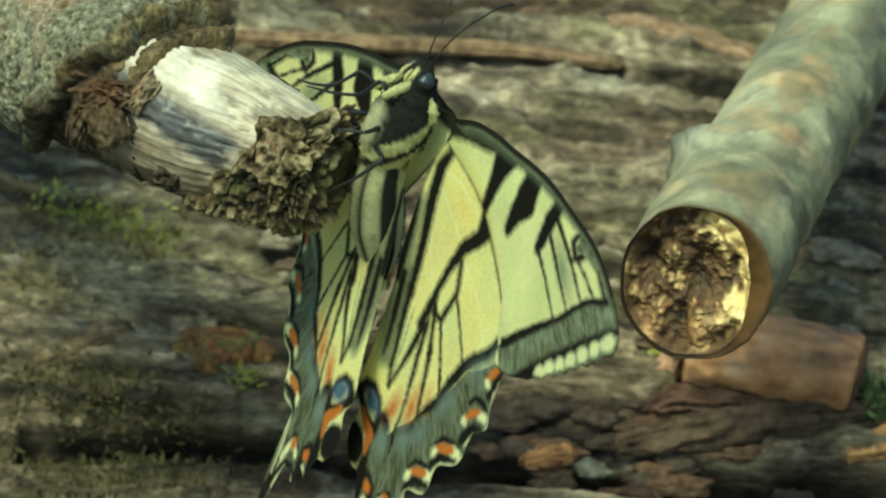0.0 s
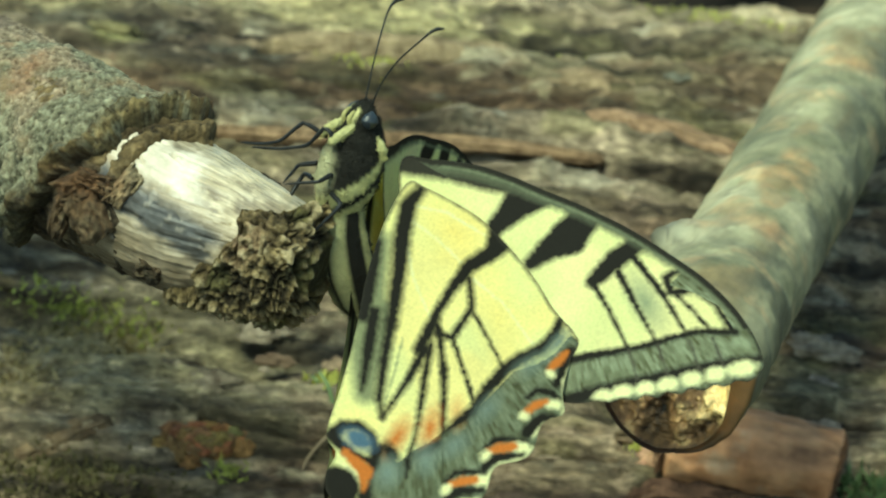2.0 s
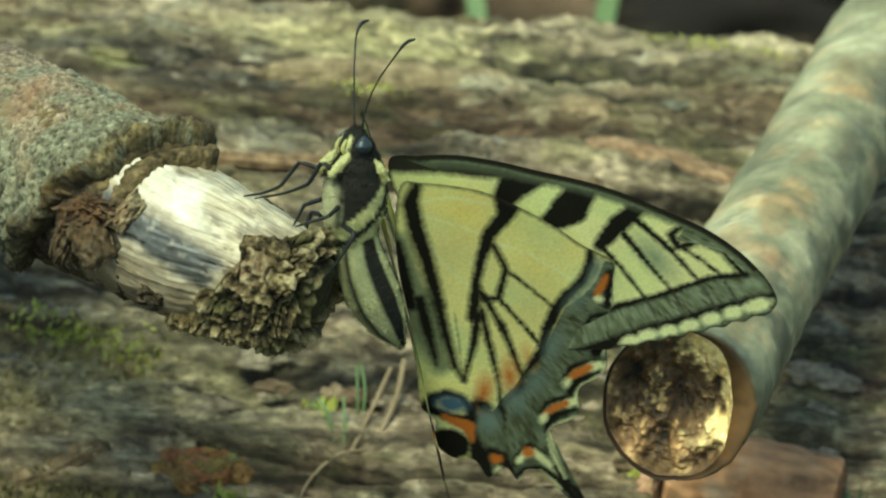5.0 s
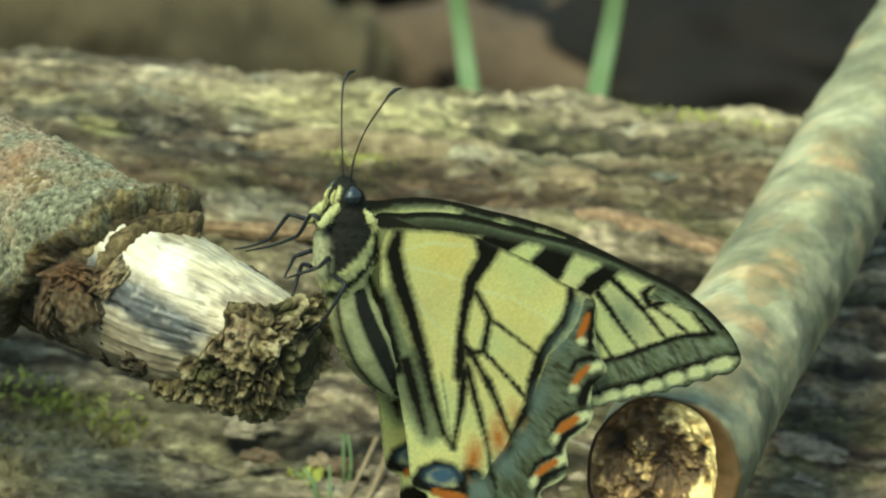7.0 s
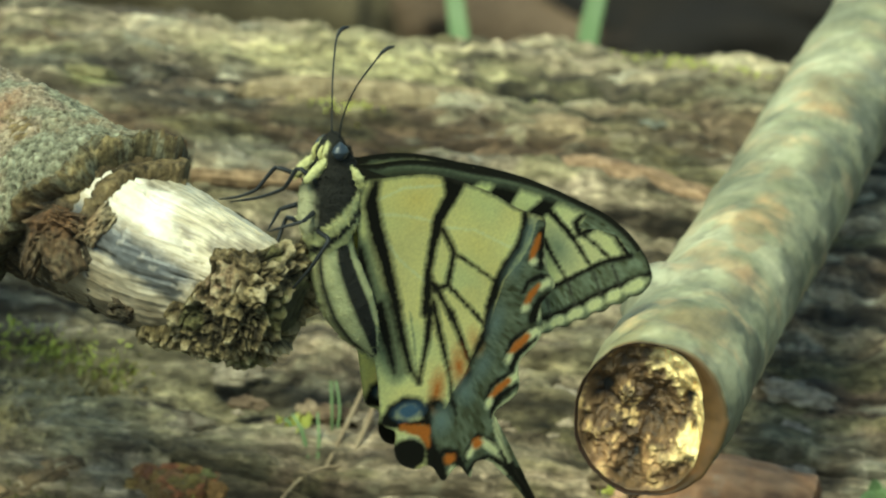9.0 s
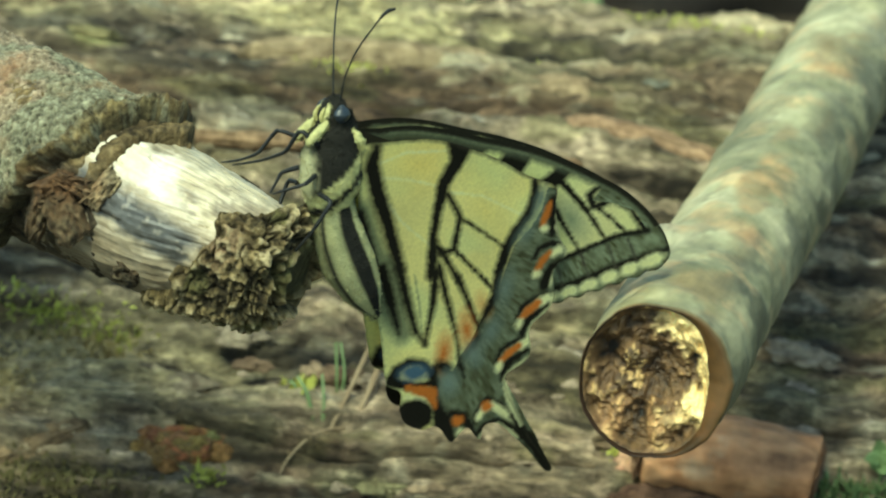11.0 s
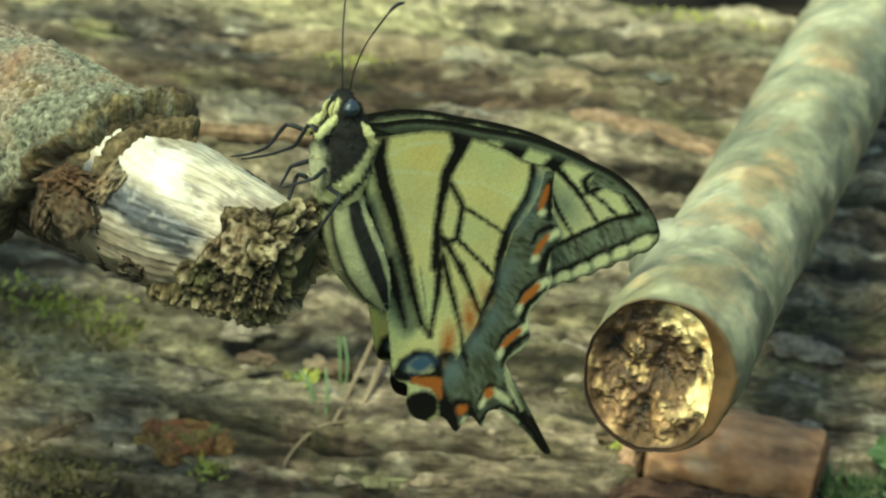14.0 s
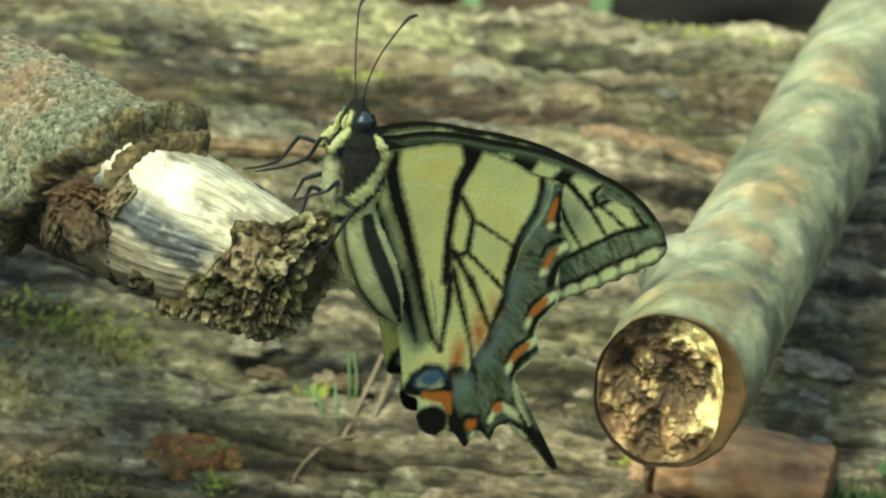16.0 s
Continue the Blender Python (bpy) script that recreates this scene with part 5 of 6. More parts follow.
    paint(col, p, seg_dist(p, [(-4.5, 37.4), (-3.0, 36.8), (-1.5, 37.2), (0.3, 38.2)], [0.53, 0.7, 0.7, 0.61]), INK, 0.25)
    paint(col, p, seg_dist(p, [(-1.0, 39.8), (-3.2, 39.1), (-4.8, 39.1), (-5.8, 40.0)], [0.61, 1.29, 1.29, 0.88]), INK, 0.3)
    paint(col, p, seg_dist(p, [(-0.2, 38.8), (-1.0, 38.5)], [1.33, 1.33]), PALE, 0.3)
    paint(col, p, seg_dist(p, [(-1.3, 38.3), (-2.7, 38.0), (-4.0, 37.9)], [1.0, 1.25, 0.95]), ORANGE, 0.25)
    paint(col, p, ellipse(p, (-4.9, 38.3), 0.56, 0.77, 61), PALE, 0.3)
    paint(col, p, seg_dist(p, [(-10.4, 39.8), (-8.9, 39.2), (-7.4, 39.6), (-5.6, 40.7)], [0.53, 0.7, 0.7, 0.61]), INK, 0.25)
    paint(col, p, seg_dist(p, [(-6.9, 42.3), (-9.1, 41.5), (-10.7, 41.6), (-11.7, 42.5)], [0.61, 1.29, 1.29, 0.88]), INK, 0.3)
    paint(col, p, seg_dist(p, [(-6.1, 41.2), (-6.9, 41.0)], [1.33, 1.33]), PALE, 0.3)
    paint(col, p, seg_dist(p, [(-7.2, 40.8), (-8.6, 40.4), (-9.9, 40.4)], [1.0, 1.25, 0.95]), ORANGE, 0.25)
    paint(col, p, ellipse(p, (-10.8, 40.8), 0.56, 0.77, 61), PALE, 0.3)
    paint(col, p, seg_dist(p, [(-18.2, 43.9), (-16.9, 43.0), (-14.9, 42.9), (-14.3, 45.1), (-15.1, 49.0)], [0.61, 0.7, 0.79, 0.79, 0.91]), INK, 0.3)
    paint(col, p, seg_dist(p, [(-17.5, 43.9), (-16.2, 43.6), (-15.1, 44.2), (-14.9, 46.6), (-15.3, 49.3)], [0.91, 1.05, 1.05, 0.98, 0.56]), PALE, 0.3)
    paint(col, p, ellipse(p, (-15.7, 43.7), 0.84, 0.77, 62), ORANGE, 0.3)
    paint(col, p, seg_dist(p, [(-19.2, 45.6), (-17.7, 45.5), (-16.4, 46.5), (-15.8, 48.4), (-16.0, 51.6)], [0.7, 0.98, 0.98, 0.83, 0.88]), INK, 0.3)
    paint(col, p, seg_dist(p, [(-19.4, 46.6), (-18.2, 46.6), (-16.9, 47.3), (-16.5, 49.5), (-16.4, 51.0)], [0.7, 1.05, 1.05, 0.77, 0.35]), PALE, 0.3)
    paint(col, p, seg_dist(p, [(-20.1, 40.3), (-19.1, 40.2), (-18.4, 41.8), (-19.2, 44.2), (-19.7, 45.6)], [0.98, 0.98, 0.98, 1.29, 0.98]), INK, 0.3)
    paint(col, p, ellipse(p, (-19.5, 41.7), 0.98, 0.77, 46), ORANGE, 0.3)
    paint(col, p, seg_dist(p, [(-20.9, 43.3), (-20.2, 43.3), (-20.0, 44.1)], [0.77, 0.91, 0.49]), PALE, 0.3)
    # inner corner: blue crescent, orange bar, black lobe
    paint(col, p, seg_dist(p, [(-20.7, 29.8), (-19.1, 29.1), (-17.3, 29.7), (-16.4, 31.3), (-16.6, 33.4), (-17.8, 35.2)], [1.89, 1.51, 1.36, 1.13, 1.29, 1.13]), INK, 0.4)
    paint(col, p, seg_dist(p, [(-20.5, 30.4), (-19.5, 32.8), (-17.8, 34.5)], [1.51, 1.36, 0.98]), INK, 0.3)
    paint(col, p, ellipse(p, (-18.0, 31.4), 2.03, 1.26, 54), CRESCENT, 0.6)
    paint(col, p, seg_dist(p, [(-19.6, 38.0), (-20.9, 40.2), (-22.3, 42.8)], [1.36, 2.64, 2.64]), INK, 0.4)
    paint(col, p, seg_dist(p, [(-20.0, 32.4), (-19.3, 34.2), (-18.7, 35.5), (-19.8, 37.5)], [0.91, 1.54, 1.68, 0.77]), ORANGE, 0.3)
    paint(col, p, seg_dist(p, [(-21.0, 33.3), (-20.2, 35.2), (-20.4, 37.1)], [0.42, 0.7, 0.42]), PALE, 0.3)
    paint(col, p, ellipse(p, (-22.3, 36.2), 2.79, 2.30, 71), INK, 0.35)
    # tail
    paint(col, p, seg_dist(p, [(-14.6, 47.9), (-15.2, 50.5), (-15.8, 53.6), (-17.0, 58.5)], [0.88, 1.51, 1.66, 1.74]), INK, 0.35)
    paint(col, p, seg_dist(p, [(-7.3, 43.3), (-9.6, 42.8), (-11.2, 42.8), (-12.3, 43.9), (-13.6, 46.4), (-14.8, 50.0)], [0.35, 0.49, 0.63, 0.7, 0.63, 0.35]), PALE, 0.25)
    paint(col, p, seg_dist(p, [(0.7, 39.1), (-0.7, 40.2), (-3.8, 39.9), (-5.3, 40.6), (-6.1, 42.2)], [0.42, 0.42, 0.49, 0.49, 0.42]), PALE, 0.25)
    paint(col, p, seg_dist(p, [(10.0, 29.7), (7.4, 32.3), (6.4, 35.3), (5.4, 36.7), (3.0, 36.8), (1.3, 37.8)], [0.41, 0.41, 0.5, 0.5, 0.41, 0.41]), PALE, 0.25)
    e = edge_dist(p, outline)
    paint(col, p, np.where((p[:, 1] < 30) & (p[:, 0] > -6), e - 0.22, e + 0.05), INK * 3)
    return col


def fore_colours(p, outline, upper):
    col = cloud(p, 9, YELLOW * 0.4 + PALE * 0.6)
    paint(col, p, ellipse(p, (16.4, 30.9), 2.82, 1.33, 90), GREY * 2.2, 1.2)
    # four stripes from the leading edge
    paint(col, p, seg_dist(p, [(13.2, 12.4), (9.6, 12.1), (6.3, 13.1), (2.7, 14.3)], [3.78, 4.13, 2.6, 1.77]), INK, 0.4)
    paint(col, p, seg_dist(p, [(15.9, 17.6), (12.5, 19.0), (9.9, 19.1), (7.0, 19.6)], [3.66, 4.73, 3.07, 1.77]), INK, 0.4)
    paint(col, p, seg_dist(p, [(19.1, 24.0), (15.8, 24.4), (12.3, 25.4)], [2.36, 2.71, 1.77]), INK, 0.4)
    paint(col, p, seg_dist(p, [(22.2, 29.5), (20.0, 29.4), (19.6, 31.4), (22.2, 32.6), (23.4, 35.4), (23.4, 39.7)], [0.94, 1.06, 1.18, 0.83, 0.83, 1.06]), INK)
    # grey border with its dark lines
    grey = [(22.3, 29.7), (19.9, 30.5), (22.0, 33.0), (23.7, 36.0), (23.7, 39.5), (19.8, 37.2), (13.2, 35.5), (7.7, 33.5), (-1.4, 30.5), (-3.6, 37.3), (26.1, 48.7), (29.0, 38.6), (25.8, 30.4)]
    paint(col, p, np.where(inside(p, grey), -1.0, 1.0), GREY * 1.45)
    col = scale_streaks(col, p, np.where(inside(p, grey), 1.0, 0.0), (14, 10))
    paint(col, p, seg_dist(p, [(23.7, 39.8), (19.8, 37.3), (13.2, 35.6), (7.3, 33.4), (-0.1, 31.0)], [0.94, 0.83, 0.89, 1.06, 1.41]), INK, 0.3)
    paint(col, p, seg_dist(p, [(24.5, 44.1), (20.3, 42.3), (12.9, 39.9), (6.8, 38.1), (0.7, 36.7)], [1.06, 1.18, 1.41, 1.66, 2.01]), INK, 0.4)
    paint(col, p, ellipse(p, (6.4, 38.8), 1.28, 0.92, 21), PALE, 0.3)
    paint(col, p, ellipse(p, (8.6, 39.4), 1.28, 0.92, 21), PALE, 0.3)
    paint(col, p, ellipse(p, (11.1, 40.5), 1.28, 0.92, 21), PALE, 0.3)
    paint(col, p, ellipse(p, (13.6, 41.4), 1.28, 0.92, 21), PALE, 0.3)
    paint(col, p, ellipse(p, (16.3, 42.2), 1.28, 0.92, 21), PALE, 0.3)
    paint(col, p, ellipse(p, (19.1, 43.1), 1.28, 0.92, 21), PALE, 0.3)
    paint(col, p, ellipse(p, (22.1, 44.1), 1.75, 0.95, 21), PALE, 0.3)
    # veins
    paint(col, p, seg_dist(p, [(12.2, 25.7), (12.2, 29.9), (11.8, 35.0)], [0.83, 0.53, 0.41]), INK, 0.25)
    paint(col, p, seg_dist(p, [(15.5, 26.0), (15.2, 31.0), (15.0, 36.2)], [0.94, 0.59, 0.41]), INK, 0.25)
    paint(col, p, seg_dist(p, [(17.9, 25.1), (18.6, 30.9), (18.6, 37.0)], [0.83, 0.83, 0.41]), INK, 0.25)
    paint(col, p, seg_dist(p, [(20.0, 32.2), (20.7, 34.9), (21.2, 38.0)], [0.59, 0.47, 0.41]), INK, 0.25)
    paint(col, p, seg_dist(p, [(11.8, 35.3), (10.9, 39.0)], [0.36, 0.3]), INK * 5, 0.25)
    paint(col, p, seg_dist(p, [(15.0, 36.5), (14.2, 40.3)], [0.36, 0.3]), INK * 5, 0.25)
    paint(col, p, seg_dist(p, [(18.5, 37.8), (17.7, 41.6)], [0.36, 0.3]), INK * 5, 0.25)
    paint(col, p, seg_dist(p, [(21.0, 38.8), (20.4, 42.7)], [0.36, 0.3]), INK * 5, 0.25)
    # dark base; beneath, the leading edge is dusted dark grey-green
    e = edge_dist(p, outline)
    if upper:
        paint(col, p, seg_dist(p, [(0.0, 0.0), (5.0, 3.6), (9.0, 7.6)], [2.4, 1.8, 0.6]), INK * 2.2, 0.5)
    else:
        paint(col, p, seg_dist(p, [(0.0, 0.0), (5.0, 3.6), (9.0, 7.6), (12.0, 10.5)], [3.4, 4.4, 4.6, 3.2]), INK * 2.2, 0.5)
        lead = np.where(p[:, 0] - 0.55 * p[:, 1] > 1.0, e - np.interp(p[:, 1], [0, 6, 24, 36, 40], [2.0, 1.9, 1.5, 1.0, 0.5]), 1.0)
        paint(col, p, lead, GREY * 0.75, 0.5)
    costa = p[:, 0] - 0.55 * p[:, 1] > 1.0
    paint(col, p, np.where(costa & (p[:, 1] < 40), e - 0.75, e - 0.2), INK * 1.6, 0.25)
    paint(col, p, np.where(costa & (p[:, 1] < 40) & (p[:, 1] > 3), np.abs(e - 0.95) - 0.12, 1.0), GREY * 1.3, 0.2)
    return col


def wing(name, pts, centre, colours, side, z0, parent, label):
    """A thin wing of two scaled faces inside a scalloped outline. side is 1 or -1 for its lower face's direction."""
    sheets = []
    for n, m, face in ((840, 136, -1), (300, 50, 1)):
        out = spline(pts, n, True)
        rr = np.linspace(0.0, 1.0, m) ** 0.8
        p = (np.array(centre) + rr[:, None, None] * (out[None] - np.array(centre))).reshape(-1, 2)
        col = colours(p, spline(pts, 240, True), face > 0)
        edge = np.repeat(rr, n)
        thick = 0.09 * (1 - edge ** 6) + 0.01
        length = p[:, 1] / 45.0
        camber = 0.9 * np.sin(np.clip(length, 0, 1) * np.pi) * 0.5 + 0.1 * np_noise(np.stack([p[:, 0] * 0.22, p[:, 1] * 0.12, 0 * length], 1), 31)
        z = (z0 + camber + face * thick) * side
        v = np.stack([p[:, 0], p[:, 1], z], 1) / 1000
        f = grid_faces(m, n, True)
        if (face > 0) == (side > 0):
            f = f[:, ::-1]
        sheets.append((v, f, col))
    k = len(sheets[0][0])
    v = np.vstack([s[0] for s in sheets])
    f = np.vstack([sheets[0][1], sheets[1][1] + k])
    return mesh_object(name, v, f, M_WING, parent, label, colors=np.vstack([s[2] for s in sheets]))


butterfly = new("butterfly")
tagged(butterfly, "yellow and black swallowtail butterfly clinging to a broken branch", "butterfly")
left_hindwing = wing("hindwing", HIND, (-8.5, 33.5), hind_colours, 1, -0.9, butterfly, "yellow hindwing with blue-grey border, orange spots and tail")
right_hindwing = wing("hindwing", HIND, (-8.5, 33.5), hind_colours, -1, -0.9, butterfly, "yellow hindwing with blue-grey border, orange spots and tail")
left_forewing = wing("forewing", FORE, (11.5, 27.0), fore_colours, 1, 0.7, butterfly, "yellow forewing with black tiger stripes and grey border")
right_forewing = wing("forewing", FORE, (11.5, 27.0), fore_colours, -1, 0.7, butterfly, "yellow forewing with black tiger stripes and grey border")


def blob(name, pts, radii, mat, parent, sides=20, n=24, squash=1.0, label="", painter=None, fuzz=0.0):
    """A rounded body part along a curve in millimetres (forward, left, up)."""
    c = spline(pts, n)
    s = np.linspace(0, 1, n)
    r = np.interp(s, np.linspace(0, 1, len(radii)), radii)
    d = np.gradient(c, axis=0)
    d /= np.linalg.norm(d, axis=1)[:, None]
    s1 = np.cross(d, [0, 0, 1.0])
    s1 /= np.maximum(np.linalg.norm(s1, axis=1), 1e-9)[:, None]
    s2 = np.cross(s1, d)
    a = np.linspace(0, 2 * np.pi, sides, endpoint=False)
    off = squash * np.cos(a)[None, :, None] * s1[:, None] + np.sin(a)[None, :, None] * s2[:, None]
    v = (c[:, None] + r[:, None, None] * off).reshape(-1, 3)
    if fuzz:
        v = v + fuzz * np.repeat(off, 1, 0).reshape(-1, 3) * np_noise(v * 3.1, 3)[:, None]
    f = [tuple(q) for q in grid_faces(n, sides, True)] + [tuple(range(sides))[::-1], tuple(range((n - 1) * sides, n * sides))]
    col = painter(v, np.repeat(s, sides), np.tile(a, n)) if painter else None
    return mesh_object(name, v / 1000, f, mat, parent, label, colors=col)


def stripes(lat, col, bands, soft=0.35):
    for lo, hi in bands:
        k = np.clip(np.minimum(lat - lo, hi - lat) / soft + 0.5, 0, 1)[:, None]
        col = col * (1 - k) + INK * k
    return col


FUR_YELLOW = np.array([0.56, 0.53, 0.24])


def thorax_paint(v, s, a):
    col = np.tile(FUR_YELLOW, (len(v), 1))
    lat = v[:, 0] - 0.9 * v[:, 2] + 0.25 * np_noise(v * 1.3, 3)
    col = stripes(lat, col, ((0.1, 9.0), (-3.6, -2.3), (-7.4, -6.2)))
    k = np.clip((v[:, 2] - 2.4) / 0.8, 0, 1)[:, None]
    col = col * (1 - k) + INK * k
    belly = np.clip((-v[:, 2] - 3.0) / 0.8, 0, 1)[:, None]
    return col * (1 - belly) + np.array([0.5, 0.47, 0.27]) * belly


def abdomen_paint(v, s, a):
    col = np.tile(np.array([0.50, 0.48, 0.24]), (len(v), 1))
    up = np.sin(a)
    return stripes(up, col, ((-0.3, 0.42), (0.8, 2.0), (-0.95, -0.80)), 0.12)


def yellow_paint(v, s, a):
    return np.tile(FUR_YELLOW, (len(v), 1)) * (1 + 0.2 * np_noise(v * 2.3, 5))[:, None]


def head_paint(v, s, a):
    col = np.tile(INK, (len(v), 1))
    k = np.clip((0.9 - np.abs(np.abs(v[:, 1]) - 0.9) * 2.2) / 0.5, 0, 1)[:, None] * np.clip((-0.7 - v[:, 2]) / 0.4, 0, 1)[:, None]
    return col * (1 - k) + FUR_YELLOW * 1.1 * k


def fur(name, host, painter_scale, count, length, parent, seed, label):
    """Short hairs on a body part, coloured as the skin under them."""
    me = host.data
    rng = np.random.default_rng(seed)
    n = len(me.vertices)
    co = np.zeros(n * 3)
    no = np.zeros(n * 3)
    me.vertices.foreach_get("co", co)
    me.vertices.foreach_get("normal", no)
    co, no = co.reshape(-1, 3), no.reshape(-1, 3)
    cl = np.zeros(n * 4)
    me.color_attributes["scales"].data.foreach_get("color", cl)
    cl = cl.reshape(-1, 4)[:, :3]
    idx = rng.integers(0, n, count)
    p = co[idx] + rng.normal(0, 0.00012, (count, 3))
    d = no[idx] + rng.normal(0, 0.35, (count, 3)) + np.array([-0.7, 0, 0])
    d /= np.linalg.norm(d, axis=1)[:, None]
    side = np.cross(d, rng.normal(0, 1, (count, 3)))
    side /= np.linalg.norm(side, axis=1)[:, None]
    ln = (length * rng.uniform(0.5, 1.2, count))[:, None]
    w = 0.00006
    v = np.stack([p - side * w, p + side * w, p + d * ln], 1).reshape(-1, 3)
    f = np.arange(count * 3).reshape(-1, 3)
    col = np.repeat(cl[idx] * rng.uniform(0.8, 1.25, (count, 1)), 3, 0)
    return mesh_object(name, v, f, M_FUR, parent, label, colors=col)


thorax = blob("thorax", [(7.2, 0, 1.0), (5.0, 0, 0.6), (1, 0, 0.2), (-3.5, 0, 0.0), (-6.5, 0, 0.6), (-7.6, 0, 1.0)], [1.6, 3.3, 4.1, 4.0, 2.8, 1.4], M_FUR, butterfly, 40, 48, 0.8, "furry black and yellow striped thorax", thorax_paint, 0.2)
fur("thorax_fur", thorax, 1, 8000, 0.0015, butterfly, 3, "short yellow and black hair")
abdomen = blob("abdomen", [(-4.5, 0, 0.4), (-8, 0, 1.0), (-12.5, 0, 2.8), (-17, 0, 5.2), (-20.4, 0, 7.2)], [2.6, 3.3, 3.5, 2.6, 0.5], M_FUR, butterfly, 36, 48, 0.85, "plump pale yellow abdomen with black side stripes", abdomen_paint, 0.06)
fur("abdomen_fur", abdomen, 1, 5000, 0.0009, butterfly, 4, "fine short hair")
head = blob("head", [(4.6, 0, 0.5), (5.6, 0, 0.3), (7.0, 0, 0.2), (8.3, 0, 0.4), (9.0, 0, 0.5)], [1.7, 2.1, 2.1, 1.5, 0.4], M_FUR, butterfly, 40, 40, 1.0, "furry black and yellow head", head_paint, 0.15)
fur("head_fur", head, 1, 1400, 0.0008, butterfly, 5, "short black and yellow hair")
for sgn in (1, -1):
    blob("eye", [(5.9, 1.75 * sgn, 0.1), (6.2, 1.8 * sgn, 0.1), (7.0, 1.85 * sgn, 0.15), (7.9, 1.75 * sgn, 0.2), (8.2, 1.7 * sgn, 0.2)], [0.15, 0.85, 1.15, 0.8, 0.15], M_EYE, butterfly, 24, 24, 0.75, "dark blue-grey rounded compound eye")
    tube("palp", np.array([(5.6, 0.6 * sgn, -1.5), (6.8, 0.65 * sgn, -2.0), (7.8, 0.6 * sgn, -1.5)]) / 1000, [0.00026, 0.0003, 0.00014], M_FUR_YELLOW, butterfly, 10, 12, "pale yellow mouth palp")
    coxa = blob("coxa", [(6.2, 1.0 * sgn, -1.2), (5.4, 1.2 * sgn, -2.3), (4.6, 1.3 * sgn, -3.4), (3.9, 1.2 * sgn, -4.3)], [0.3, 0.55, 0.6, 0.3], M_FUR, butterfly, 18, 20, 1.0, "furry yellow leg base", yellow_paint, 0.1)
    fur("coxa_hair", coxa, 1, 420, 0.0007, butterfly, 20 + sgn, "short yellow hair")
    tuft = blob("collar_tuft", [(5.0, 1.9 * sgn, 1.6), (4.2, 2.5 * sgn, 2.0), (3.4, 2.8 * sgn, 2.4), (2.6, 3.1 * sgn, 2.6)], [0.2, 0.5, 0.5, 0.2], M_FUR, butterfly, 16, 18, 1.0, "yellow hair tuft by the wing root", yellow_paint, 0.1)
    fur("tuft_hair", tuft, 1, 420, 0.0009, butterfly, 30 + sgn, "short yellow hair")
    antenna = tube("antenna", np.array([(8.0, 0.7 * sgn, 0.6), (11.5, 1.3 * sgn, 0.9), (15.0, 2.5 * sgn, 1.7), (18.0, 4.0 * sgn, 2.9), (19.0, 4.5 * sgn, 3.4)]) / 1000,
                   [0.00013, 0.00010, 0.00010, 0.00011, 0.00012], M_BLACK, butterfly, 8, 30, "thin black antenna with a clubbed tip")
    tube("club", np.array([(18.9, 4.45 * sgn, 3.35), (19.6, 4.7 * sgn, 3.8), (20.1, 4.85 * sgn, 4.5), (20.2, 4.9 * sgn, 5.4)]) / 1000, [0.00012, 0.00020, 0.00025, 0.00014], M_BLACK, antenna, 10, 14, "thickened black tip")
    # legs: fore pair stretched to the wood, then middle and hind pair
    for pts in ([(3.5, 1.6, -3.0), (5.6, 0.4, -4.8), (2.6, -0.8, -6.0), (0.6, -4.5, -7.6), (-0.6, -8.0, -9.0)] if sgn > 0 else [(3.5, -1.6, -3.0), (4.6, -3.5, -5.5), (1.6, -4.5, -7.6), (0.2, -7.0, -9.0), (-0.4, -9.0, -10.0)],
                [(0.0, 1.8 * sgn, -3.4), (-0.6, 2.6 * sgn, -5.4), (-1.4, 1.2 * sgn, -7.2), (-2.0, 0.2 * sgn, -8.6)],
                [(-2.2, 2.4 * sgn, -3.2), (-2.6, 4.8 * sgn, -3.0), (-6.0, 4.0 * sgn, -5.0), (-9.0, 2.4 * sgn, -6.6), (-10.4, 1.6 * sgn, -7.2)]):
        pts = np.array(pts)
        knees = [pts[0]]
        for a, b, c in zip(pts[:-2], pts[1:-1], pts[2:]):
            knees += [b + 0.14 * (a - b), b + 0.14 * (c - b)]
        leg = tube("leg", np.array(knees[:-1] + [0.4 * knees[-1] + 0.6 * pts[-1]]) / 1000, [0.00032, 0.00027, 0.00020, 0.00014], M_BLACK, butterfly, 8, 22, "thin black jointed leg")
        foot = 0.45 * knees[-1] + 0.55 * pts[-1]
        tube("foot", np.array([foot, 0.5 * (foot + pts[-1]) + np.array([0, 0, 0.12]), pts[-1]]) / 1000, [0.00013, 0.00011, 0.00008], M_BLACK, leg, 8, 10, "clawed black foot")


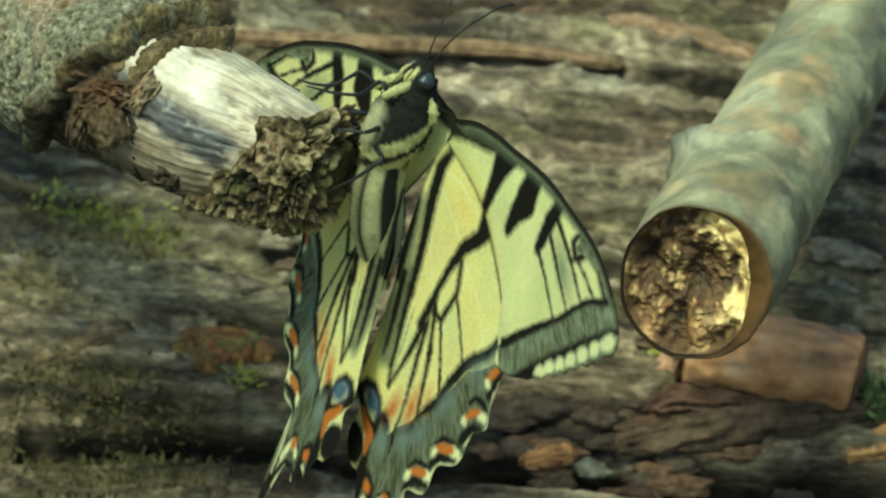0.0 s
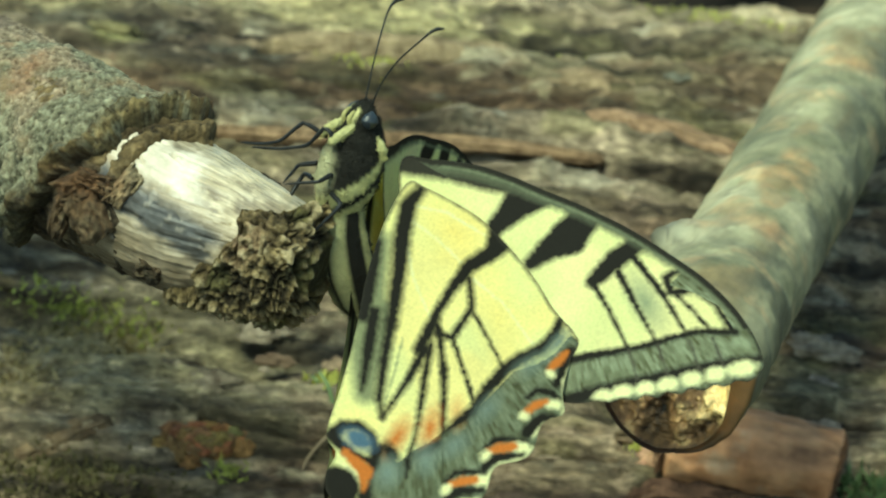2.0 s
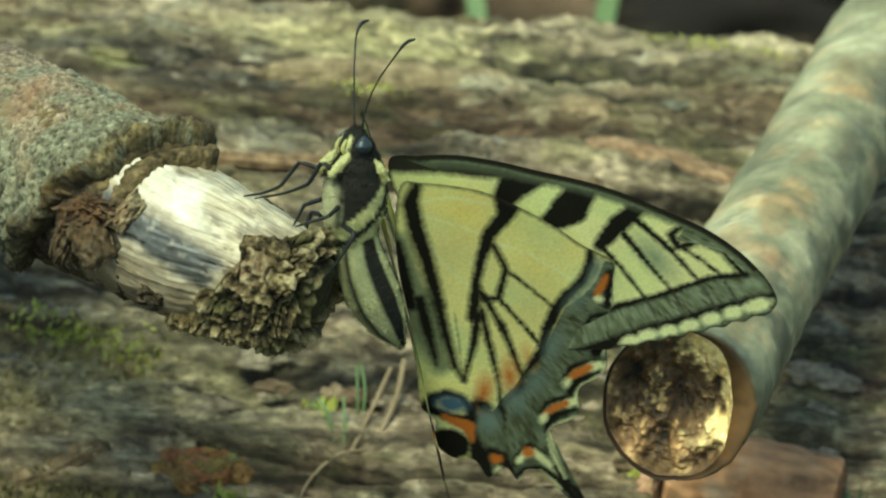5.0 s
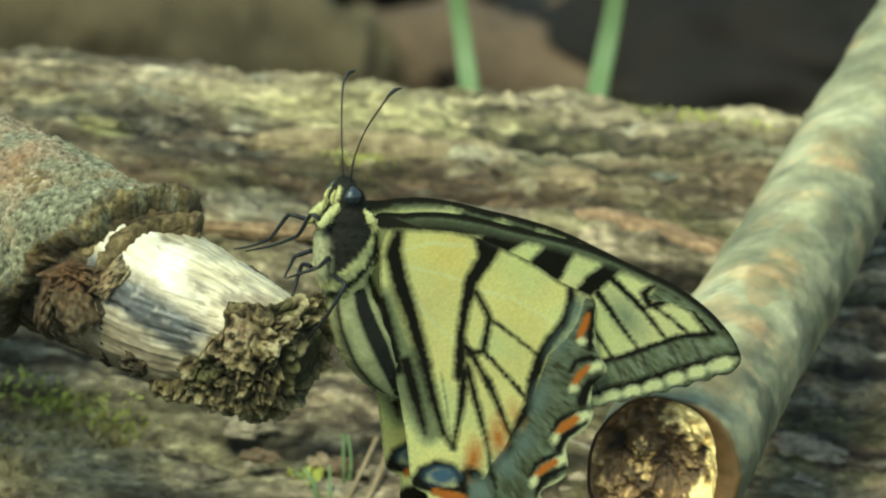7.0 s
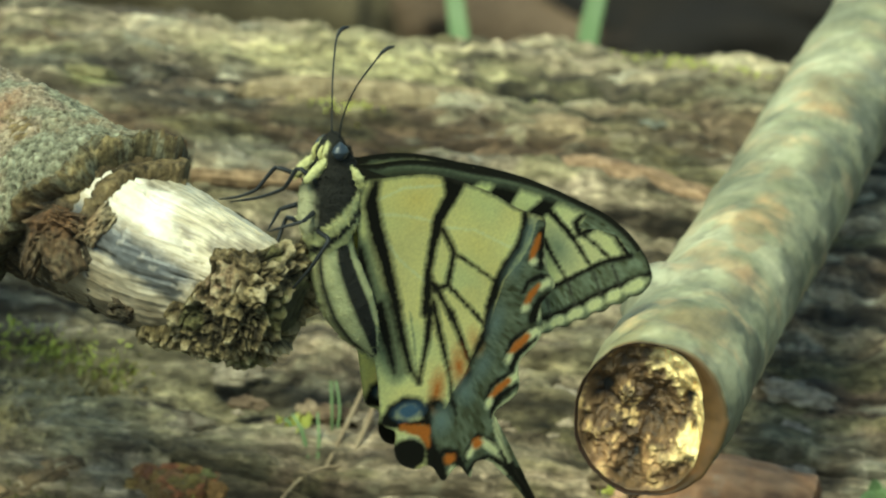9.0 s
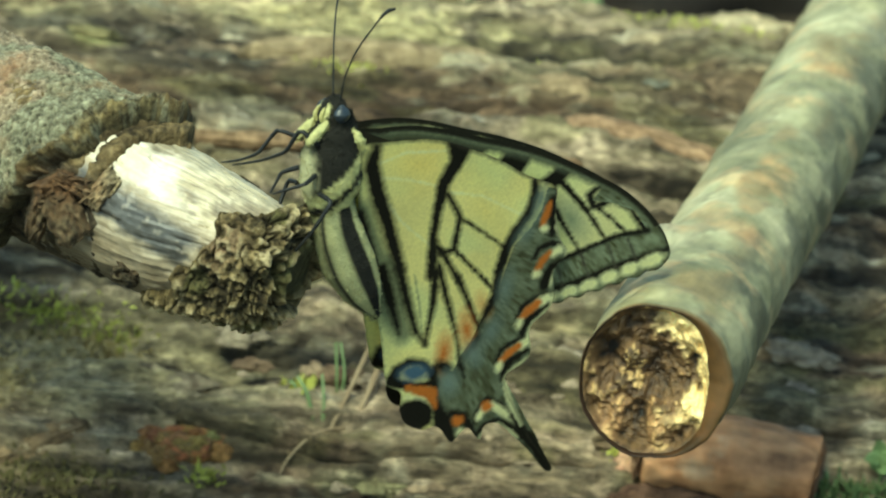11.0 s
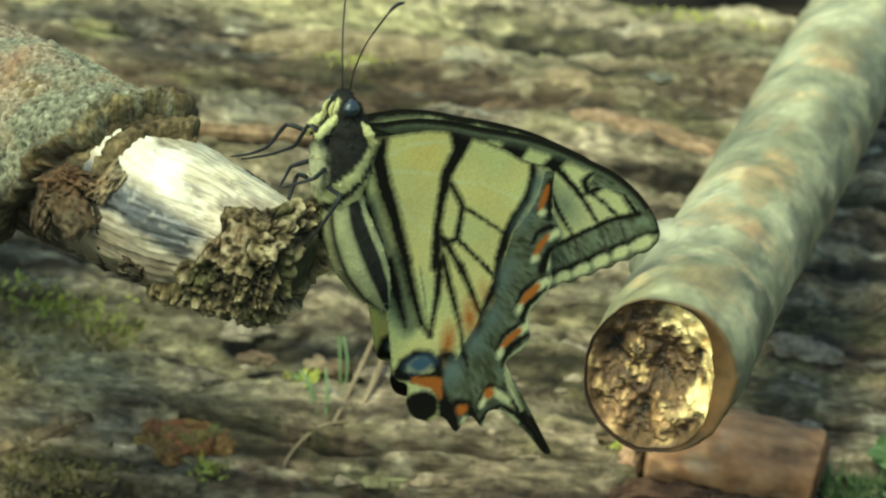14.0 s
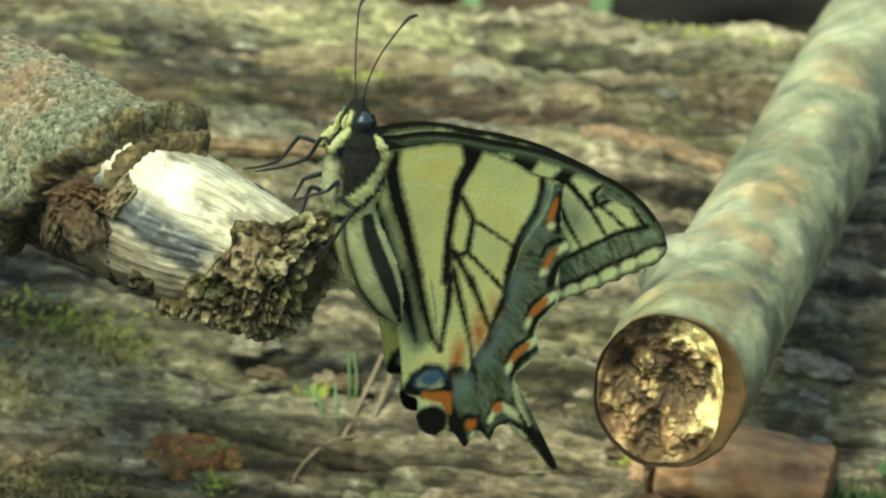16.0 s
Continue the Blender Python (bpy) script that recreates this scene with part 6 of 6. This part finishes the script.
def motions():
    walk(butterfly, [
        (0, pose(-0.01088, -0.06376, 0.32853, -156.92, -67.03, 3.17)),
        (0.5, pose(-0.01107, -0.06364, 0.32888, -156.86, -65.19, 2.34)),
        (1, pose(-0.01058, -0.06355, 0.32919, -156.92, -68.02, 3.66)),
        (1.5, pose(-0.01198, -0.06328, 0.33002, -156.33, -65.01, 2.03)),
        (2, pose(-0.01446, -0.06172, 0.33418, -159.68, -76.53, 10.22)),
        (2.5, pose(-0.01426, -0.06130, 0.33541, -173.85, -83.87, 27.37)),
        (3, pose(-0.01415, -0.06152, 0.33497, -172.74, -83.62, 26.16)),
        (3.5, pose(-0.01410, -0.06153, 0.33489, -173.08, -83.71, 26.53)),
        (5.8, pose(-0.01432, -0.06203, 0.33352, 105.28, -86.91, 110.64)),
        (6, pose(-0.01574, -0.06044, 0.33744, 105.19, -86.89, 110.70)),
        (6.5, pose(-0.01468, -0.06141, 0.33505, 107.08, -86.95, 108.70)),
        (7, pose(-0.01347, -0.06114, 0.33578, 109.45, -87.01, 106.27)),
        (7.5, pose(-0.01342, -0.06132, 0.33535, 124.83, -87.15, 90.61)),
        (8, pose(-0.01346, -0.06139, 0.33517, 140.33, -87.03, 74.82)),
        (8.5, pose(-0.01325, -0.06139, 0.33516, 150.18, -86.81, 64.80)),
        (9, pose(-0.01358, -0.06157, 0.33472, 158.63, -86.53, 56.15)),
        (9.5, pose(-0.01404, -0.06158, 0.33469, 158.19, -86.55, 56.62)),
        (11.8, pose(-0.01362, -0.06150, 0.33489, 155.79, -86.64, 59.10)),
        (12, pose(-0.01347, -0.06159, 0.33467, 155.53, -86.64, 59.36)),
        (12.5, pose(-0.01361, -0.06147, 0.33495, 155.00, -86.66, 59.91)),
        (13, pose(-0.01359, -0.06152, 0.33482, 154.43, -86.68, 60.49)),
        (13.5, pose(-0.01343, -0.06153, 0.33480, 153.87, -86.69, 61.07)),
        (14, pose(-0.01349, -0.06149, 0.33488, 153.39, -86.72, 61.56)),
        (14.5, pose(-0.01329, -0.06140, 0.33514, 153.29, -86.71, 61.66)),
        (15, pose(-0.01375, -0.06144, 0.33502, 153.32, -86.72, 61.63)),
        (15.5, pose(-0.01347, -0.06146, 0.33496, 153.33, -86.72, 61.62)),
        (16, pose(-0.01316, -0.06142, 0.33507, 153.36, -86.72, 61.59)),
    ])
    walk(left_forewing, [
        (0, pose(0.00188, 0.00062, 0.00532, 2.08, 7.77, 28.75)),
        (0.5, pose(0.00191, 0.00005, 0.00462, 10.12, -12.73, 28.46)),
        (1, pose(0.00320, 0.00277, 0.00514, 44.47, -36.45, 29.58)),
        (1.5, pose(0.00310, 0.00143, 0.00373, 58.01, -35.43, 36.56)),
        (2, pose(0.00266, 0.00267, 0.00536, 16.91, -49.75, 17.59)),
        (2.5, pose(0.00302, 0.00100, 0.00336, 25.97, -27.03, 53.18)),
        (3, pose(0.00214, -0.00008, 0.00478, 8.64, -10.80, 49.11)),
        (3.5, pose(0.00249, -0.00015, 0.00421, 12.57, -10.13, 49.42)),
        (5.8, pose(0.00414, 0.00166, 0.00451, 59.32, -37.49, 38.72)),
        (6, pose(0.00414, 0.00166, 0.00451, 59.35, -37.51, 38.72)),
        (6.5, pose(0.00273, 0.00236, 0.00451, 67.40, -47.35, 30.66)),
        (7, pose(0.00370, 0.00295, 0.00269, 52.15, -41.66, 41.34)),
        (7.5, pose(0.00378, 0.00283, 0.00256, 47.04, -35.70, 46.82)),
        (8, pose(0.00384, 0.00270, 0.00242, 47.06, -35.12, 47.02)),
        (8.5, pose(0.00398, 0.00249, 0.00219, 48.25, -36.76, 44.08)),
        (9, pose(0.00411, 0.00228, 0.00196, 81.91, -52.35, 16.98)),
        (9.5, pose(0.00409, 0.00226, 0.00192, 75.07, -50.62, 21.62)),
        (11.8, pose(0.00399, 0.00218, 0.00174, 71.53, -50.54, 29.41)),
        (12, pose(0.00398, 0.00217, 0.00173, 73.97, -50.79, 28.78)),
        (12.5, pose(0.00396, 0.00215, 0.00169, 84.65, -53.47, 16.18)),
        (13, pose(0.00394, 0.00213, 0.00165, 78.30, -51.80, 23.58)),
        (13.5, pose(0.00392, 0.00212, 0.00161, 76.84, -51.54, 25.29)),
        (14, pose(0.00390, 0.00210, 0.00157, 79.07, -52.11, 22.19)),
        (14.5, pose(0.00390, 0.00210, 0.00158, 84.54, -53.30, 16.33)),
        (15, pose(0.00389, 0.00210, 0.00158, 81.92, -52.16, 18.52)),
        (15.5, pose(0.00390, 0.00210, 0.00158, 78.81, -51.82, 22.80)),
        (16, pose(0.00389, 0.00210, 0.00157, 80.89, -52.75, 20.54)),
    ])
    walk(right_forewing, [
        (0, pose(0.00299, 0.00266, 0.00509, 179.44, 3.03, -50.33)),
        (0.5, pose(0.00293, 0.00218, 0.00484, 174.29, -0.57, -52.12)),
        (1, pose(0.00245, -0.00138, 0.00303, 136.71, -29.43, -54.75)),
        (1.5, pose(0.00201, -0.00122, 0.00251, 123.49, -39.04, -51.27)),
        (2, pose(0.00206, -0.00027, 0.00406, 141.17, -34.67, -44.07)),
        (2.5, pose(0.00228, -0.00090, 0.00344, 163.51, -2.09, -49.76)),
        (3, pose(0.00329, -0.00012, 0.00520, 175.14, 0.28, -49.42)),
        (3.5, pose(0.00207, -0.00138, 0.00266, 162.75, -1.01, -51.04)),
        (5.8, pose(0.00575, -0.00197, 0.00395, 134.03, -30.88, -44.60)),
        (6, pose(0.00576, -0.00197, 0.00395, 106.84, -48.49, -11.23)),
        (6.5, pose(0.00517, -0.00208, 0.00345, 76.53, -54.41, 21.71)),
        (7, pose(0.00438, -0.00215, 0.00292, 74.79, -54.73, 15.49)),
        (7.5, pose(0.00484, -0.00240, 0.00284, 87.82, -56.75, 4.46)),
        (8, pose(0.00487, -0.00252, 0.00266, 96.11, -55.99, -4.12)),
        (8.5, pose(0.00486, -0.00272, 0.00239, 93.81, -55.10, -1.29)),
        (9, pose(0.00421, -0.00272, 0.00202, 85.71, -52.72, 11.28)),
        (9.5, pose(0.00420, -0.00274, 0.00198, 76.24, -50.92, 19.78)),
        (11.8, pose(0.00411, -0.00282, 0.00182, 80.73, -52.71, 15.34)),
        (12, pose(0.00410, -0.00283, 0.00180, 85.26, -52.74, 11.61)),
        (12.5, pose(0.00408, -0.00285, 0.00177, 94.76, -53.52, 1.38)),
        (13, pose(0.00406, -0.00286, 0.00173, 89.38, -52.90, 6.97)),
        (13.5, pose(0.00404, -0.00288, 0.00169, 87.08, -52.88, 9.88)),
        (14, pose(0.00402, -0.00290, 0.00165, 89.49, -53.06, 6.66)),
        (14.5, pose(0.00402, -0.00290, 0.00166, 95.52, -53.29, 0.19)),
        (15, pose(0.00402, -0.00290, 0.00166, 91.74, -52.66, 3.84)),
        (15.5, pose(0.00402, -0.00290, 0.00165, 90.66, -52.83, 5.05)),
        (16, pose(0.00402, -0.00290, 0.00165, 92.64, -53.34, 3.18)),
    ])
    walk(left_hindwing, [
        (0, pose(0.00274, 0.00467, 0.00445, 7.50, -1.57, 54.24)),
        (0.5, pose(0.00288, 0.00525, 0.00548, 9.23, -13.42, 47.81)),
        (1, pose(0.00228, 0.00341, 0.00502, 43.85, -37.16, 35.85)),
        (1.5, pose(0.00214, 0.00253, 0.00421, 68.86, -44.18, 18.08)),
        (2, pose(0.00121, 0.00446, 0.00518, 11.16, -64.69, 22.59)),
        (2.5, pose(0.00155, 0.00335, 0.00481, 22.19, -15.15, 62.82)),
        (3, pose(0.00329, 0.00431, 0.00448, 11.28, -6.97, 61.45)),
        (3.5, pose(0.00302, 0.00371, 0.00439, 14.31, -9.14, 61.69)),
        (5.8, pose(0.00336, 0.00239, 0.00434, 66.40, -33.79, 32.98)),
        (6, pose(0.00336, 0.00239, 0.00434, 66.42, -33.80, 32.98)),
        (6.5, pose(0.00368, 0.00223, 0.00456, 71.15, -39.85, 27.68)),
        (7, pose(0.00370, 0.00295, 0.00269, 59.40, -39.04, 28.79)),
        (7.5, pose(0.00378, 0.00283, 0.00256, 52.49, -34.96, 35.78)),
        (8, pose(0.00384, 0.00270, 0.00242, 52.22, -34.12, 36.39)),
        (8.5, pose(0.00398, 0.00249, 0.00219, 52.66, -34.02, 35.54)),
        (9, pose(0.00411, 0.00228, 0.00196, 85.03, -40.75, 12.46)),
        (9.5, pose(0.00409, 0.00226, 0.00192, 78.38, -38.90, 16.86)),
        (11.8, pose(0.00399, 0.00218, 0.00174, 78.84, -39.24, 18.53)),
        (12, pose(0.00398, 0.00217, 0.00173, 81.61, -39.35, 17.34)),
        (12.5, pose(0.00396, 0.00215, 0.00169, 89.77, -40.18, 8.69)),
        (13, pose(0.00394, 0.00213, 0.00165, 85.07, -39.51, 13.53)),
        (13.5, pose(0.00392, 0.00212, 0.00161, 83.57, -39.49, 15.32)),
        (14, pose(0.00390, 0.00210, 0.00157, 85.45, -39.63, 12.78)),
        (14.5, pose(0.00390, 0.00210, 0.00158, 90.03, -40.25, 8.27)),
        (15, pose(0.00389, 0.00210, 0.00158, 87.48, -39.28, 10.26)),
        (15.5, pose(0.00390, 0.00210, 0.00158, 85.77, -39.60, 12.46)),
        (16, pose(0.00389, 0.00210, 0.00157, 87.42, -40.31, 10.93)),
    ])
    walk(right_hindwing, [
        (0, pose(0.00226, -0.00102, 0.00344, 176.78, -4.36, -73.44)),
        (0.5, pose(0.00228, -0.00106, 0.00339, 173.10, -8.87, -72.70)),
        (1, pose(0.00245, -0.00138, 0.00303, 138.89, -38.38, -55.75)),
        (1.5, pose(0.00201, -0.00122, 0.00251, 121.20, -42.79, -46.01)),
        (2, pose(0.00206, -0.00027, 0.00406, 145.91, -40.02, -51.51)),
        (2.5, pose(0.00228, -0.00090, 0.00344, 165.48, -8.27, -61.22)),
        (3, pose(0.00329, -0.00012, 0.00520, 176.11, -2.79, -62.47)),
        (3.5, pose(0.00207, -0.00138, 0.00266, 164.63, -7.64, -61.46)),
        (5.8, pose(0.00575, -0.00197, 0.00395, 131.59, -32.45, -38.19)),
        (6, pose(0.00576, -0.00197, 0.00395, 105.20, -42.88, -8.92)),
        (6.5, pose(0.00485, -0.00200, 0.00339, 81.11, -42.60, 15.40)),
        (7, pose(0.00395, -0.00204, 0.00284, 74.01, -43.11, 17.30)),
        (7.5, pose(0.00398, -0.00217, 0.00268, 86.17, -44.03, 5.98)),
        (8, pose(0.00401, -0.00229, 0.00252, 92.65, -43.68, -0.97)),
        (8.5, pose(0.00411, -0.00251, 0.00227, 92.85, -43.30, -1.39)),
        (9, pose(0.00421, -0.00272, 0.00202, 85.19, -38.76, 12.22)),
        (9.5, pose(0.00420, -0.00274, 0.00198, 78.81, -36.97, 16.14)),
        (11.8, pose(0.00411, -0.00282, 0.00182, 79.24, -37.30, 17.86)),
        (12, pose(0.00410, -0.00283, 0.00180, 81.90, -37.38, 16.88)),
        (12.5, pose(0.00408, -0.00285, 0.00177, 89.69, -38.18, 8.81)),
        (13, pose(0.00406, -0.00286, 0.00173, 85.20, -37.52, 13.32)),
        (13.5, pose(0.00404, -0.00288, 0.00169, 83.76, -37.51, 15.00)),
        (14, pose(0.00402, -0.00290, 0.00165, 85.56, -37.64, 12.60)),
        (14.5, pose(0.00402, -0.00290, 0.00166, 89.93, -38.25, 8.42)),
        (15, pose(0.00402, -0.00290, 0.00166, 87.50, -37.30, 10.22)),
        (15.5, pose(0.00402, -0.00290, 0.00165, 85.87, -37.60, 12.29)),
        (16, pose(0.00402, -0.00290, 0.00165, 87.44, -38.31, 10.90)),
    ])


motions()
